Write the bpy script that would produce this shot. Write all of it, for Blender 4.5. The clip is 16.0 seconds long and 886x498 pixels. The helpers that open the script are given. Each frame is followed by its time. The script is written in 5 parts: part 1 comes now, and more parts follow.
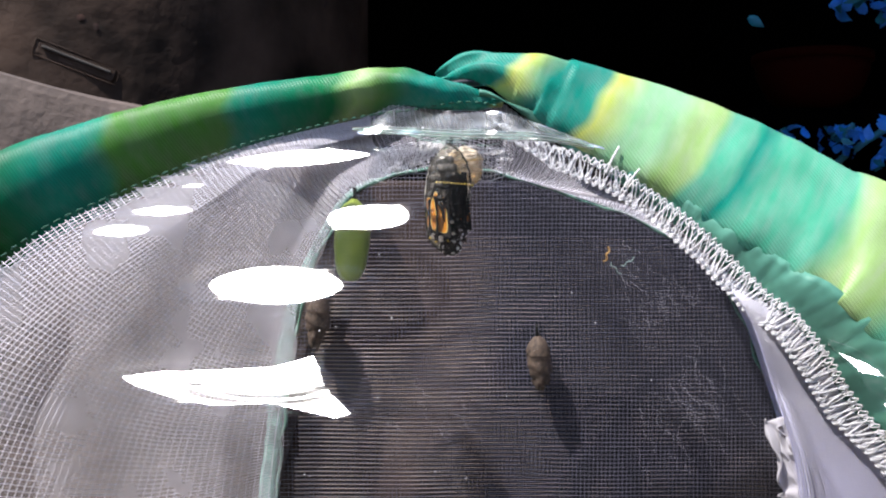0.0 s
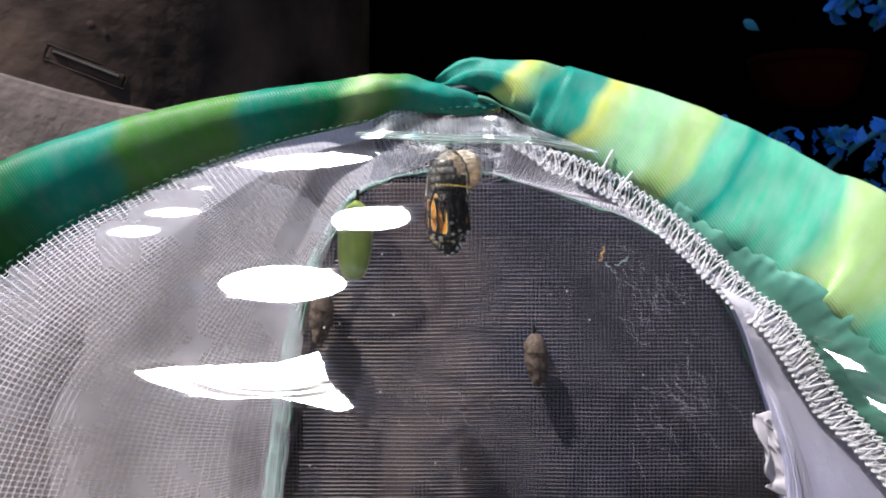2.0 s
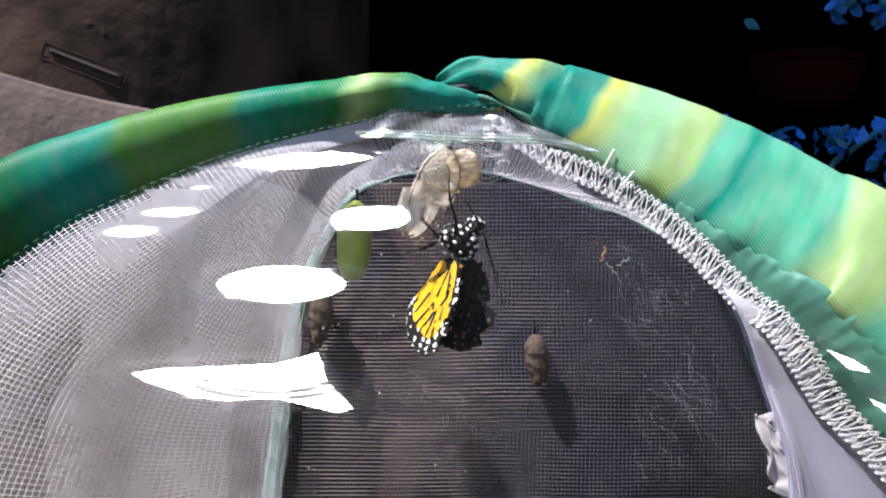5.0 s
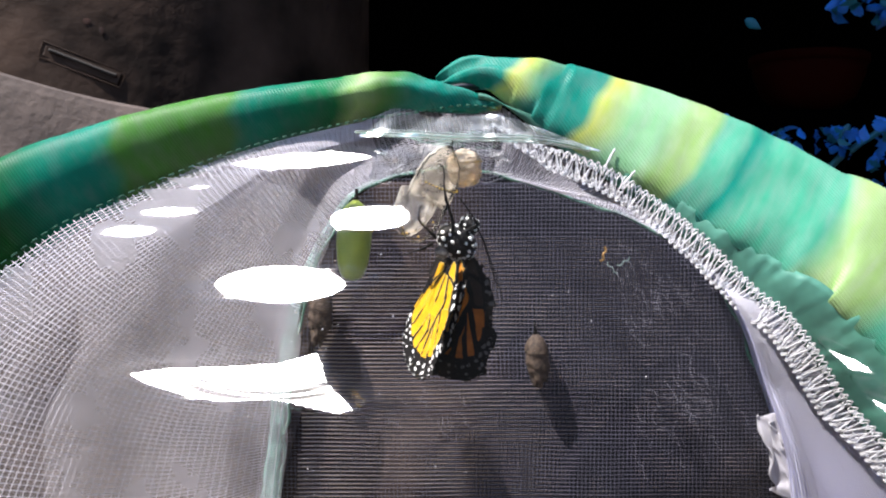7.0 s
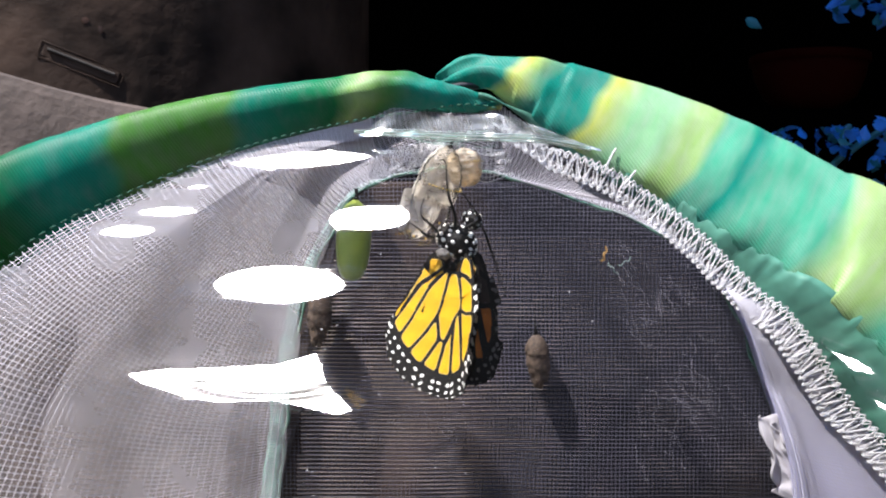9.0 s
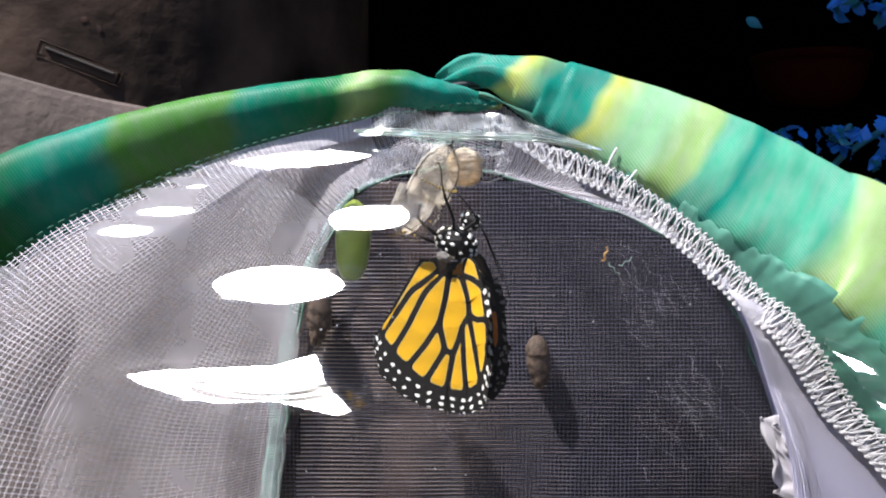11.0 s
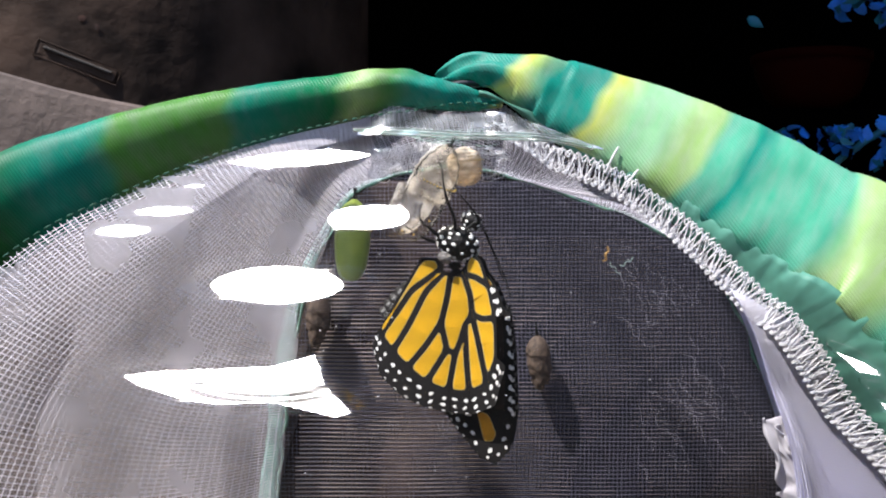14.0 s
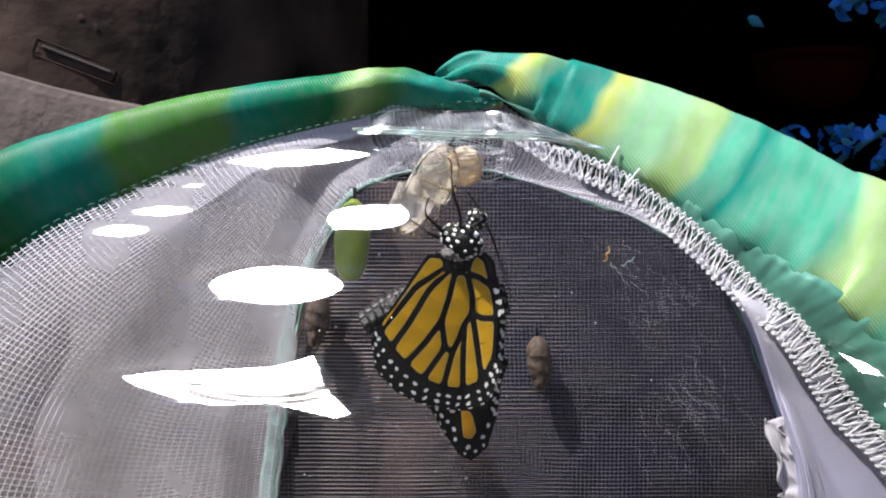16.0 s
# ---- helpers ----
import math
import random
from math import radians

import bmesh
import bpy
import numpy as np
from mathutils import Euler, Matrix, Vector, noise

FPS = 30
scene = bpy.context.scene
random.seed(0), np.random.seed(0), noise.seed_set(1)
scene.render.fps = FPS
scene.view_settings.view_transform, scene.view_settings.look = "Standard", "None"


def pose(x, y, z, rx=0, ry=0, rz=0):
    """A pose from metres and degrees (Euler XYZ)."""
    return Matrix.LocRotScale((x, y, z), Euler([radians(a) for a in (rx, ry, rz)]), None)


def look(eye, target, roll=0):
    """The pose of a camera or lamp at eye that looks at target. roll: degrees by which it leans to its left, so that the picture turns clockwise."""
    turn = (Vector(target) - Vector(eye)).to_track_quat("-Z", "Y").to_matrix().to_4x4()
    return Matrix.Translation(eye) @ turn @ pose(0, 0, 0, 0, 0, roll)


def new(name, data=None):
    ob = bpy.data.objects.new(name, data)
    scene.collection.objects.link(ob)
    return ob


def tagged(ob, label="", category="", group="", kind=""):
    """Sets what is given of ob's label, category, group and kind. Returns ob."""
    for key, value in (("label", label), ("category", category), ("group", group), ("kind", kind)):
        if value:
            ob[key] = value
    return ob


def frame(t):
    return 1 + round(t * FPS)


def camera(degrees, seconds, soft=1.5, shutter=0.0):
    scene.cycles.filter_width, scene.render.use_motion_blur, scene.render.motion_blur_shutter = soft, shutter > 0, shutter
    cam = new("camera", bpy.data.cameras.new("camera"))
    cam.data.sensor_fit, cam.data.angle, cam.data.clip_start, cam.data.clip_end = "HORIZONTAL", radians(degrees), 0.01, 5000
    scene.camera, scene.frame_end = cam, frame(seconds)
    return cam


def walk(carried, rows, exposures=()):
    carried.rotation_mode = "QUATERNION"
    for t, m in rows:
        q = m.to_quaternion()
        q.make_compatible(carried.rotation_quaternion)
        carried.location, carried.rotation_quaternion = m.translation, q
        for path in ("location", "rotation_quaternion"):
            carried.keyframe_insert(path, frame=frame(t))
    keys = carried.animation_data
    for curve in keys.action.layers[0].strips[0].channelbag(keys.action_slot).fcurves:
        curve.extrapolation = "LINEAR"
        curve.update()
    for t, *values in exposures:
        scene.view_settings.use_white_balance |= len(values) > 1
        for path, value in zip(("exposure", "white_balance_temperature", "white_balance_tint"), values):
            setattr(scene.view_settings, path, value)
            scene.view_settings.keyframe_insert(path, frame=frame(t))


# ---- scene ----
# World: x to the right, y away from the camera, z up; the table top is z = 0. The cage lies on its side on the table.

# ---- camera ----
CAM_H = 0.200
cam = camera(42.0, 16.0, soft=2.1)
PUSH = [(0.0, 0.0), (0.4, 0.0), (0.5, -0.0120)] + [(float(t), -0.0120 * (16 - t) / 15.5) for t in range(1, 17)]
walk(cam, [(t, pose(0, y, CAM_H, 90, 0, 0)) for t, y in PUSH], exposures=[(0.0, 1.40), (12.5, 1.38), (16.0, 1.33)])

# ---- light ----
SUN_WAY = Vector((-0.42, -0.29, 0.86)).normalized()  # towards the sun
world = bpy.data.worlds.new("world")
scene.world = world
world.use_nodes = True
wn = world.node_tree
sky = wn.nodes.new("ShaderNodeTexSky")
sky.sky_type, sky.sun_disc = "NISHITA", False
sky.sun_elevation, sky.sun_rotation = math.asin(SUN_WAY.z), math.atan2(SUN_WAY.x, SUN_WAY.y)
wn.links.new(sky.outputs[0], wn.nodes["Background"].inputs[0])
wn.nodes["Background"].inputs[1].default_value = 0.15
sun = new("sun", bpy.data.lights.new("sun", "SUN"))
sun.data.energy, sun.data.angle, sun.data.color = 4.2, radians(1.2), (1.0, 0.955, 0.925)
sun.matrix_world = look(SUN_WAY * 2, (0, 0, 0))


# ---- materials ----
def material(name, colour, rough=0.6, metal=0.0, vary=0.25, scale=40.0, bump=0.0, bump_scale=200.0, second=None, spec=0.5, sheen=0.0):
    m = bpy.data.materials.new(name)
    m.use_nodes = True
    nt = m.node_tree
    b = nt.nodes["Principled BSDF"]
    b.inputs["Roughness"].default_value, b.inputs["Metallic"].default_value = rough, metal
    b.inputs["Specular IOR Level"].default_value = spec
    b.inputs["Sheen Weight"].default_value = sheen
    co = nt.nodes.new("ShaderNodeTexCoord")
    n1 = nt.nodes.new("ShaderNodeTexNoise")
    n1.inputs["Scale"].default_value, n1.inputs["Detail"].default_value = scale, 8.0
    nt.links.new(co.outputs["Object"], n1.inputs["Vector"])
    ramp = nt.nodes.new("ShaderNodeValToRGB")
    low = second or tuple(c * (1 - vary) for c in colour)
    ramp.color_ramp.elements[0].position, ramp.color_ramp.elements[1].position = 0.32, 0.68
    ramp.color_ramp.elements[0].color, ramp.color_ramp.elements[1].color = (*low, 1), (*colour, 1)
    nt.links.new(n1.outputs["Fac"], ramp.inputs["Fac"])
    nt.links.new(ramp.outputs["Color"], b.inputs["Base Color"])
    if bump:
        n2 = nt.nodes.new("ShaderNodeTexNoise")
        n2.inputs["Scale"].default_value, n2.inputs["Detail"].default_value = bump_scale, 6.0
        nt.links.new(co.outputs["Object"], n2.inputs["Vector"])
        bp = nt.nodes.new("ShaderNodeBump")
        bp.inputs["Strength"].default_value, bp.inputs["Distance"].default_value = bump, 0.002
        nt.links.new(n2.outputs["Fac"], bp.inputs["Height"])
        nt.links.new(bp.outputs["Normal"], b.inputs["Normal"])
    return m


def film_material(name, haze, rough, tint=(1, 1, 1), ior=1.45, haze_scale=60.0, milk_white=0.45, milk_tint=(1, 0.97, 0.93)):
    """Clear film: lets light through, mirrors at its surface, with a little milky haze."""
    m = bpy.data.materials.new(name)
    m.use_nodes = True
    nt = m.node_tree
    nt.nodes.remove(nt.nodes["Principled BSDF"])
    out = nt.nodes["Material Output"]
    clear, gloss = nt.nodes.new("ShaderNodeBsdfTransparent"), nt.nodes.new("ShaderNodeBsdfGlossy")
    milk, fres = nt.nodes.new("ShaderNodeBsdfDiffuse"), nt.nodes.new("ShaderNodeFresnel")
    trans = nt.nodes.new("ShaderNodeBsdfTranslucent")
    milky = nt.nodes.new("ShaderNodeAddShader")
    clear.inputs["Color"].default_value = (*tint, 1)
    gloss.inputs["Roughness"].default_value = rough
    fres.inputs["IOR"].default_value = ior
    milk.inputs["Color"].default_value = (*(milk_white * c for c in milk_tint), 1)
    trans.inputs["Color"].default_value = (*(milk_white * 0.8 * c for c in milk_tint), 1)
    co, n1 = nt.nodes.new("ShaderNodeTexCoord"), nt.nodes.new("ShaderNodeTexNoise")
    n1.inputs["Scale"].default_value, n1.inputs["Detail"].default_value = haze_scale, 7.0
    nt.links.new(co.outputs["Object"], n1.inputs["Vector"])
    mr = nt.nodes.new("ShaderNodeMapRange")
    mr.inputs["From Min"].default_value, mr.inputs["From Max"].default_value = 0.3, 0.75
    mr.inputs["To Min"].default_value, mr.inputs["To Max"].default_value = haze * 0.35, haze * 1.6
    nt.links.new(n1.outputs["Fac"], mr.inputs["Value"])
    a, c = nt.nodes.new("ShaderNodeMixShader"), nt.nodes.new("ShaderNodeMixShader")
    nt.links.new(milk.outputs[0], milky.inputs[0])
    nt.links.new(trans.outputs[0], milky.inputs[1])
    nt.links.new(mr.outputs[0], a.inputs[0])
    nt.links.new(clear.outputs[0], a.inputs[1])
    nt.links.new(milky.outputs[0], a.inputs[2])
    nt.links.new(fres.outputs[0], c.inputs[0])
    nt.links.new(a.outputs[0], c.inputs[1])
    nt.links.new(gloss.outputs[0], c.inputs[2])
    nt.links.new(c.outputs[0], out.inputs["Surface"])
    return m


def leafy(name, colour, through_light=0.4, rough=0.5, vary=0.3, scale=300.0):
    """A thin membrane: diffuse, with light that shines through."""
    m = material(name, colour, rough, vary=vary, scale=scale)
    nt = m.node_tree
    b, out = nt.nodes["Principled BSDF"], nt.nodes["Material Output"]
    tr, mix = nt.nodes.new("ShaderNodeBsdfTranslucent"), nt.nodes.new("ShaderNodeMixShader")
    src = b.inputs["Base Color"].links[0].from_socket
    nt.links.new(src, tr.inputs["Color"])
    mix.inputs[0].default_value = through_light
    nt.links.new(b.outputs[0], mix.inputs[1])
    nt.links.new(tr.outputs[0], mix.inputs[2])
    nt.links.new(mix.outputs[0], out.inputs["Surface"])
    return m


def dyed_cloth(name, stops):
    """Satin twill with tie-dye bands along u (the way round the ring)."""
    m = bpy.data.materials.new(name)
    m.use_nodes = True
    nt = m.node_tree
    b = nt.nodes["Principled BSDF"]
    b.inputs["Roughness"].default_value = 0.48
    b.inputs["Specular IOR Level"].default_value = 0.14
    b.inputs["Sheen Weight"].default_value = 0.03
    uv = nt.nodes.new("ShaderNodeUVMap")
    no = nt.nodes.new("ShaderNodeTexNoise")
    no.inputs["Scale"].default_value, no.inputs["Detail"].default_value = 2.2, 0.0
    nt.links.new(uv.outputs[0], no.inputs["Vector"])
    sep = nt.nodes.new("ShaderNodeSeparateXYZ")
    nt.links.new(uv.outputs[0], sep.inputs[0])
    ad = nt.nodes.new("ShaderNodeMath")
    ad.operation = "MULTIPLY_ADD"
    ad.inputs[1].default_value = 0.008
    nt.links.new(no.outputs["Fac"], ad.inputs[0])
    nt.links.new(sep.outputs["X"], ad.inputs[2])
    skew = nt.nodes.new("ShaderNodeMath")
    skew.operation = "MULTIPLY_ADD"
    skew.inputs[1].default_value = 0.008
    nt.links.new(sep.outputs["Y"], skew.inputs[0])
    nt.links.new(ad.outputs[0], skew.inputs[2])
    ramp = nt.nodes.new("ShaderNodeValToRGB")
    els = ramp.color_ramp.elements
    while len(els) < len(stops):
        els.new(0.5)
    for e, (p, col) in zip(els, stops):
        e.position, e.color = p, (*col, 1)
    nt.links.new(skew.outputs[0], ramp.inputs["Fac"])
    mot = nt.nodes.new("ShaderNodeTexNoise")
    co = nt.nodes.new("ShaderNodeTexCoord")
    mot.inputs["Scale"].default_value, mot.inputs["Detail"].default_value = 90.0, 6.0
    nt.links.new(co.outputs["Object"], mot.inputs["Vector"])
    hsv = nt.nodes.new("ShaderNodeHueSaturation")
    mm = nt.nodes.new("ShaderNodeMapRange")
    mm.inputs["To Min"].default_value, mm.inputs["To Max"].default_value = 0.72, 1.25
    nt.links.new(mot.outputs["Fac"], mm.inputs["Value"])
    nt.links.new(mm.outputs[0], hsv.inputs["Value"])
    run = nt.nodes.new("ShaderNodeMapping")
    run.inputs["Scale"].default_value = (260, 3.0, 1)
    nt.links.new(uv.outputs[0], run.inputs["Vector"])
    streak = nt.nodes.new("ShaderNodeTexNoise")
    streak.inputs["Scale"].default_value, streak.inputs["Detail"].default_value = 1.0, 4.0
    nt.links.new(run.outputs[0], streak.inputs["Vector"])
    sm = nt.nodes.new("ShaderNodeMapRange")
    sm.inputs["From Min"].default_value, sm.inputs["From Max"].default_value = 0.3, 0.7
    sm.inputs["To Min"].default_value, sm.inputs["To Max"].default_value = 0.82, 1.12
    nt.links.new(streak.outputs["Fac"], sm.inputs["Value"])
    nt.links.new(sm.outputs[0], hsv.inputs["Saturation"])
    nt.links.new(ramp.outputs[0], hsv.inputs["Color"])
    nt.links.new(hsv.outputs[0], b.inputs["Base Color"])
    mp = nt.nodes.new("ShaderNodeMapping")
    mp.inputs["Rotation"].default_value = (0, radians(35), 0)
    nt.links.new(co.outputs["Object"], mp.inputs["Vector"])
    wv = nt.nodes.new("ShaderNodeTexWave")
    wv.inputs["Scale"].default_value = 420.0
    nt.links.new(mp.outputs[0], wv.inputs["Vector"])
    bp = nt.nodes.new("ShaderNodeBump")
    bp.inputs["Strength"].default_value, bp.inputs["Distance"].default_value = 0.25, 0.0003
    nt.links.new(wv.outputs["Fac"], bp.inputs["Height"])
    nt.links.new(bp.outputs[0], b.inputs["Normal"])
    return m


def half_shade_board(name, dry, shade_tone):
    """Worn brown board with shade painted over one side, its edge ragged and soft."""
    m = material(name, dry, 0.85, vary=0.5, scale=38, bump=0.5, bump_scale=120, spec=0.15)
    nt = m.node_tree
    b = nt.nodes["Principled BSDF"]
    wood = b.inputs["Base Color"].links[0].from_socket
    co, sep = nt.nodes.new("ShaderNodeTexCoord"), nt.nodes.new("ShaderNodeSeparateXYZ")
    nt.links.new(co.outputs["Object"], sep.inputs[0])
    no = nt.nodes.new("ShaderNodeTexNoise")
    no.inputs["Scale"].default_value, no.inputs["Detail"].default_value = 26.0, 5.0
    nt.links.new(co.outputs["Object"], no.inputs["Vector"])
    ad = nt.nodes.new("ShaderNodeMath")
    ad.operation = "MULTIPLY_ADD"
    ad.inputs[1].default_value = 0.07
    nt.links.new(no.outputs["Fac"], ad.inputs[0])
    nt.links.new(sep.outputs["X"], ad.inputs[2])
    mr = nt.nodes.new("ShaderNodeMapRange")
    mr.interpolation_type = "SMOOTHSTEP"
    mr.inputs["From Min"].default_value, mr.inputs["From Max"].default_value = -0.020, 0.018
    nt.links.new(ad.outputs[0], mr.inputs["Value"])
    # the brown gives way to the painted shade along x
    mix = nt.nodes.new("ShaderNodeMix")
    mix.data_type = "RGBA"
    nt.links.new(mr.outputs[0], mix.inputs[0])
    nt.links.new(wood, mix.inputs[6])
    mix.inputs[7].default_value = (*shade_tone, 1)
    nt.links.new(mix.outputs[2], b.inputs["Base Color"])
    return m


DARK_GREEN, GREEN, TEAL = (0.005, 0.066, 0.013), (0.005, 0.115, 0.035), (0.006, 0.16, 0.12)
AQUA, LIME, YELLOW, POND = (0.066, 0.275, 0.18), (0.22, 0.335, 0.13), (0.34, 0.37, 0.08), (0.001, 0.14, 0.095)
M_BLACK = material("wing_black", (0.006, 0.005, 0.005), 0.75, vary=0.4, scale=400, spec=0.25)
M_WHITE = material("wing_white", (0.85, 0.85, 0.83), 0.6, vary=0.1)
M_ORANGE = leafy("wing_orange", (0.88, 0.51, 0.012), 0.30, 0.55, 0.34, 110.0)
M_RIM = leafy("wing_pale_rim", (0.80, 0.62, 0.22), 0.25, 0.6, 0.2, 200.0)
# far wings' shade put into the colour; near forewing's black cells share it
M_DUSK = leafy("wing_shade_black", (0.014, 0.0045, 0.001), 0.02, 0.8, 0.5, 150.0)
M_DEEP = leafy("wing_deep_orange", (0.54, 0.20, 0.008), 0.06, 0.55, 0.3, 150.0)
M_TIP = leafy("wing_tip_orange", (0.86, 0.42, 0.010), 0.25, 0.55, 0.3, 150.0)
M_FLECK = leafy("wing_fleck_orange", (0.62, 0.17, 0.004), 0.30, 0.6, 0.6, 200.0)
M_EMBER = leafy("wing_ember_orange", (0.95, 0.27, 0.004), 0.42, 0.6, 0.4, 150.0)
# white spots greyed to stand for the far wings' shade
M_SHADESPOT = material("wing_shaded_spots", (0.10, 0.095, 0.09), 0.7, vary=0.3)
M_CHITIN = material("body_black", (0.005, 0.0046, 0.005), 0.5, spec=0.2, vary=0.4, scale=500, bump=0.4, bump_scale=900)
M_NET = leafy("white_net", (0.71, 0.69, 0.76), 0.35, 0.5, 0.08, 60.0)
# lavender puts the blue of sky-lit shade into the white wall's colour
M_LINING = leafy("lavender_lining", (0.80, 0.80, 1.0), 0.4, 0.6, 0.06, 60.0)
# end panel's net: shade put into a darker, bluer thread colour
M_BACKNET = leafy("shaded_net", (0.172, 0.167, 0.226), 0.3, 0.5, 0.15, 60.0)
M_REARNET = leafy("brownish_net", (0.62, 0.50, 0.42), 0.3, 0.6, 0.3, 50.0)
M_LACE = leafy("white_lace_thread", (0.86, 0.85, 0.87), 0.45, 0.7, 0.08, 300.0)
M_THREAD = material("white_thread", (0.62, 0.61, 0.63), 0.7, vary=0.08, scale=300)
M_VINYL = film_material("clear_vinyl", 0.007, 0.09)
M_SHELL_MILKY = film_material("milky_shell", 0.27, 0.4, (0.97, 0.95, 0.90), 1.10, 260.0, 0.72, (1, 0.96, 0.90))
M_SHELL_FLAP = film_material("torn_shell", 0.24, 0.3, (0.98, 0.96, 0.92), 1.12, 260.0, 0.7)
M_SHELL = film_material("empty_shell", 0.03, 0.16, (1.0, 0.98, 0.95), 1.14, 260.0)
M_SHELL_OLD = film_material("old_shell", 0.42, 0.3, (0.92, 0.86, 0.76), 1.2, 300.0, 0.68, (1, 0.90, 0.76))
M_GOLD = material("gold_line", (0.75, 0.52, 0.10), 0.3, 0.6, vary=0.2)
M_DARKLINE = material("waist_line", (0.05, 0.04, 0.02), 0.5, vary=0.2)
M_SILK = leafy("silk", (0.50, 0.68, 0.62), 0.4, 0.7, 0.2, 400.0)
M_PUPA = material("green_pupa", (0.29, 0.36, 0.06), 0.3, vary=0.25, scale=160, second=(0.19, 0.27, 0.05), bump=0.15, bump_scale=300)
M_BROWN = material("brown_pupa", (0.11, 0.074, 0.052), 0.8, vary=0.6, scale=800, bump=0.4)
M_TISSUE = leafy("tissue", (0.55, 0.53, 0.58), 0.3, 0.8, 0.12, 120.0)
M_PANEL = material("stained_panel", (0.060, 0.037, 0.026), 0.7, vary=0.5, scale=30, bump=0.6, bump_scale=90, second=(0.006, 0.0036, 0.0024), spec=0.12)
M_STONE = material("grey_block", (0.095, 0.070, 0.060), 0.9, vary=0.45, scale=70, bump=0.5, bump_scale=220)
# near-black stands in for deep shade on walls, roof, shelf and stems
M_DARK = material("deep_shade", (0.0008, 0.0007, 0.0007), 0.95, vary=0.5, scale=20, spec=0.0)
M_RUST = material("rust", (0.035, 0.010, 0.004), 0.9, vary=0.6, scale=400)
M_BEHIND = material("dim_boards", (0.035, 0.028, 0.024), 0.8, vary=0.4, scale=6)
M_BOARD = half_shade_board("half_shaded_board", (0.050, 0.034, 0.028), (0.009, 0.009, 0.014))
M_STEEL = material("dull_steel", (0.05, 0.042, 0.036), 0.8, 0.2, vary=0.4, scale=80)
M_TABLE = material("table_wood", (0.12, 0.085, 0.06), 0.6, vary=0.5, scale=30, bump=0.3)
# leaf colours carry the blue light of the shade
M_LEAF = leafy("bluelit_leaf", (0.02, 0.26, 0.95), 0.3, 0.5, 0.5, 60.0)
M_LEAFG = leafy("bluelit_green_leaf", (0.012, 0.20, 0.30), 0.3, 0.5, 0.5, 60.0)
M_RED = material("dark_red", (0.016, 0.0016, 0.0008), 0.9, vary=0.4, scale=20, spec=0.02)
M_WIRE = material("spring_wire", (0.05, 0.05, 0.055), 0.35, 0.9, vary=0.2)


# ---- mesh tools ----
def part(name, bm, mats, parent=None, label="", smooth=True):
    me = bpy.data.meshes.new(name)
    bm.to_mesh(me)
    bm.free()
    for m in (mats if isinstance(mats, (list, tuple)) else [mats]):
        me.materials.append(m)
    if smooth:
        for p in me.polygons:
            p.use_smooth = True
    ob = new(name, me)
    ob.parent = parent
    if label:
        tagged(ob, label)
    return ob


def raw_part(name, verts, faces, mats, parent=None, label="", smooth=True, uvs=None):
    me = bpy.data.meshes.new(name)
    me.from_pydata([tuple(v) for v in verts], [], faces)
    for m in (mats if isinstance(mats, (list, tuple)) else [mats]):
        me.materials.append(m)
    if smooth:
        me.polygons.foreach_set("use_smooth", [True] * len(me.polygons))
    if uvs is not None:
        layer = me.uv_layers.new(name="UVMap")
        for lo in me.loops:
            layer.data[lo.index].uv = uvs[lo.vertex_index]
    ob = new(name, me)
    ob.parent = parent
    if label:
        tagged(ob, label)
    return ob


def thing(name, label, category, at=(0, 0, 0), group="", kind=""):
    ob = new(name)
    ob.empty_display_size = 0.01
    ob.location = at
    return tagged(ob, label, category, group, kind)


def add_tube(verts, faces, pts, radius, sides=4, closed=False):
    """A thread along pts, added to verts and faces. radius: a number or one for each point."""
    n, base = len(pts), len(verts)
    pts = [Vector(p) for p in pts]
    for i, p in enumerate(pts):
        a = pts[i - 1] if i or closed else p
        b = pts[(i + 1) % n] if i < n - 1 or closed else p
        d = (b - a).normalized() if (b - a).length > 1e-9 else Vector((0, 0, 1))
        side = d.cross(Vector((0, 1, 0)))
        side = side.normalized() if side.length > 1e-3 else Vector((1, 0, 0))
        up = side.cross(d)
        r = radius[i] if isinstance(radius, (list, tuple)) else radius
        for k in range(sides):
            q = 2 * math.pi * k / sides
            verts.append(p + side * (r * math.cos(q)) + up * (r * math.sin(q)))
    for i in range(n if closed else n - 1):
        for k in range(sides):
            a, b = base + i * sides, base + (i + 1) % n * sides
            faces.append((a + k, a + (k + 1) % sides, b + (k + 1) % sides, b + k))
    if not closed:
        faces.append(tuple(base + k for k in range(sides))[::-1])
        faces.append(tuple(base + (n - 1) * sides + k for k in range(sides)))


def smooth_path(ctrl, steps, closed=False):
    """Catmull-Rom through ctrl (tuples of any length)."""
    c = [np.array(p, float) for p in ctrl]
    n, out = len(c), []
    for i in range(n if closed else n - 1):
        p0 = c[i - 1] if closed or i else c[0]
        p1, p2 = c[i], c[(i + 1) % n]
        p3 = c[(i + 2) % n] if closed or i + 2 < n else c[-1]
        for k in range(steps):
            t = k / steps
            out.append(0.5 * (2 * p1 + (p2 - p0) * t + (2 * p0 - 5 * p1 + 4 * p2 - p3) * t * t + (3 * p1 - p0 - 3 * p2 + p3) * t ** 3))
    if not closed:
        out.append(c[-1])
    return out


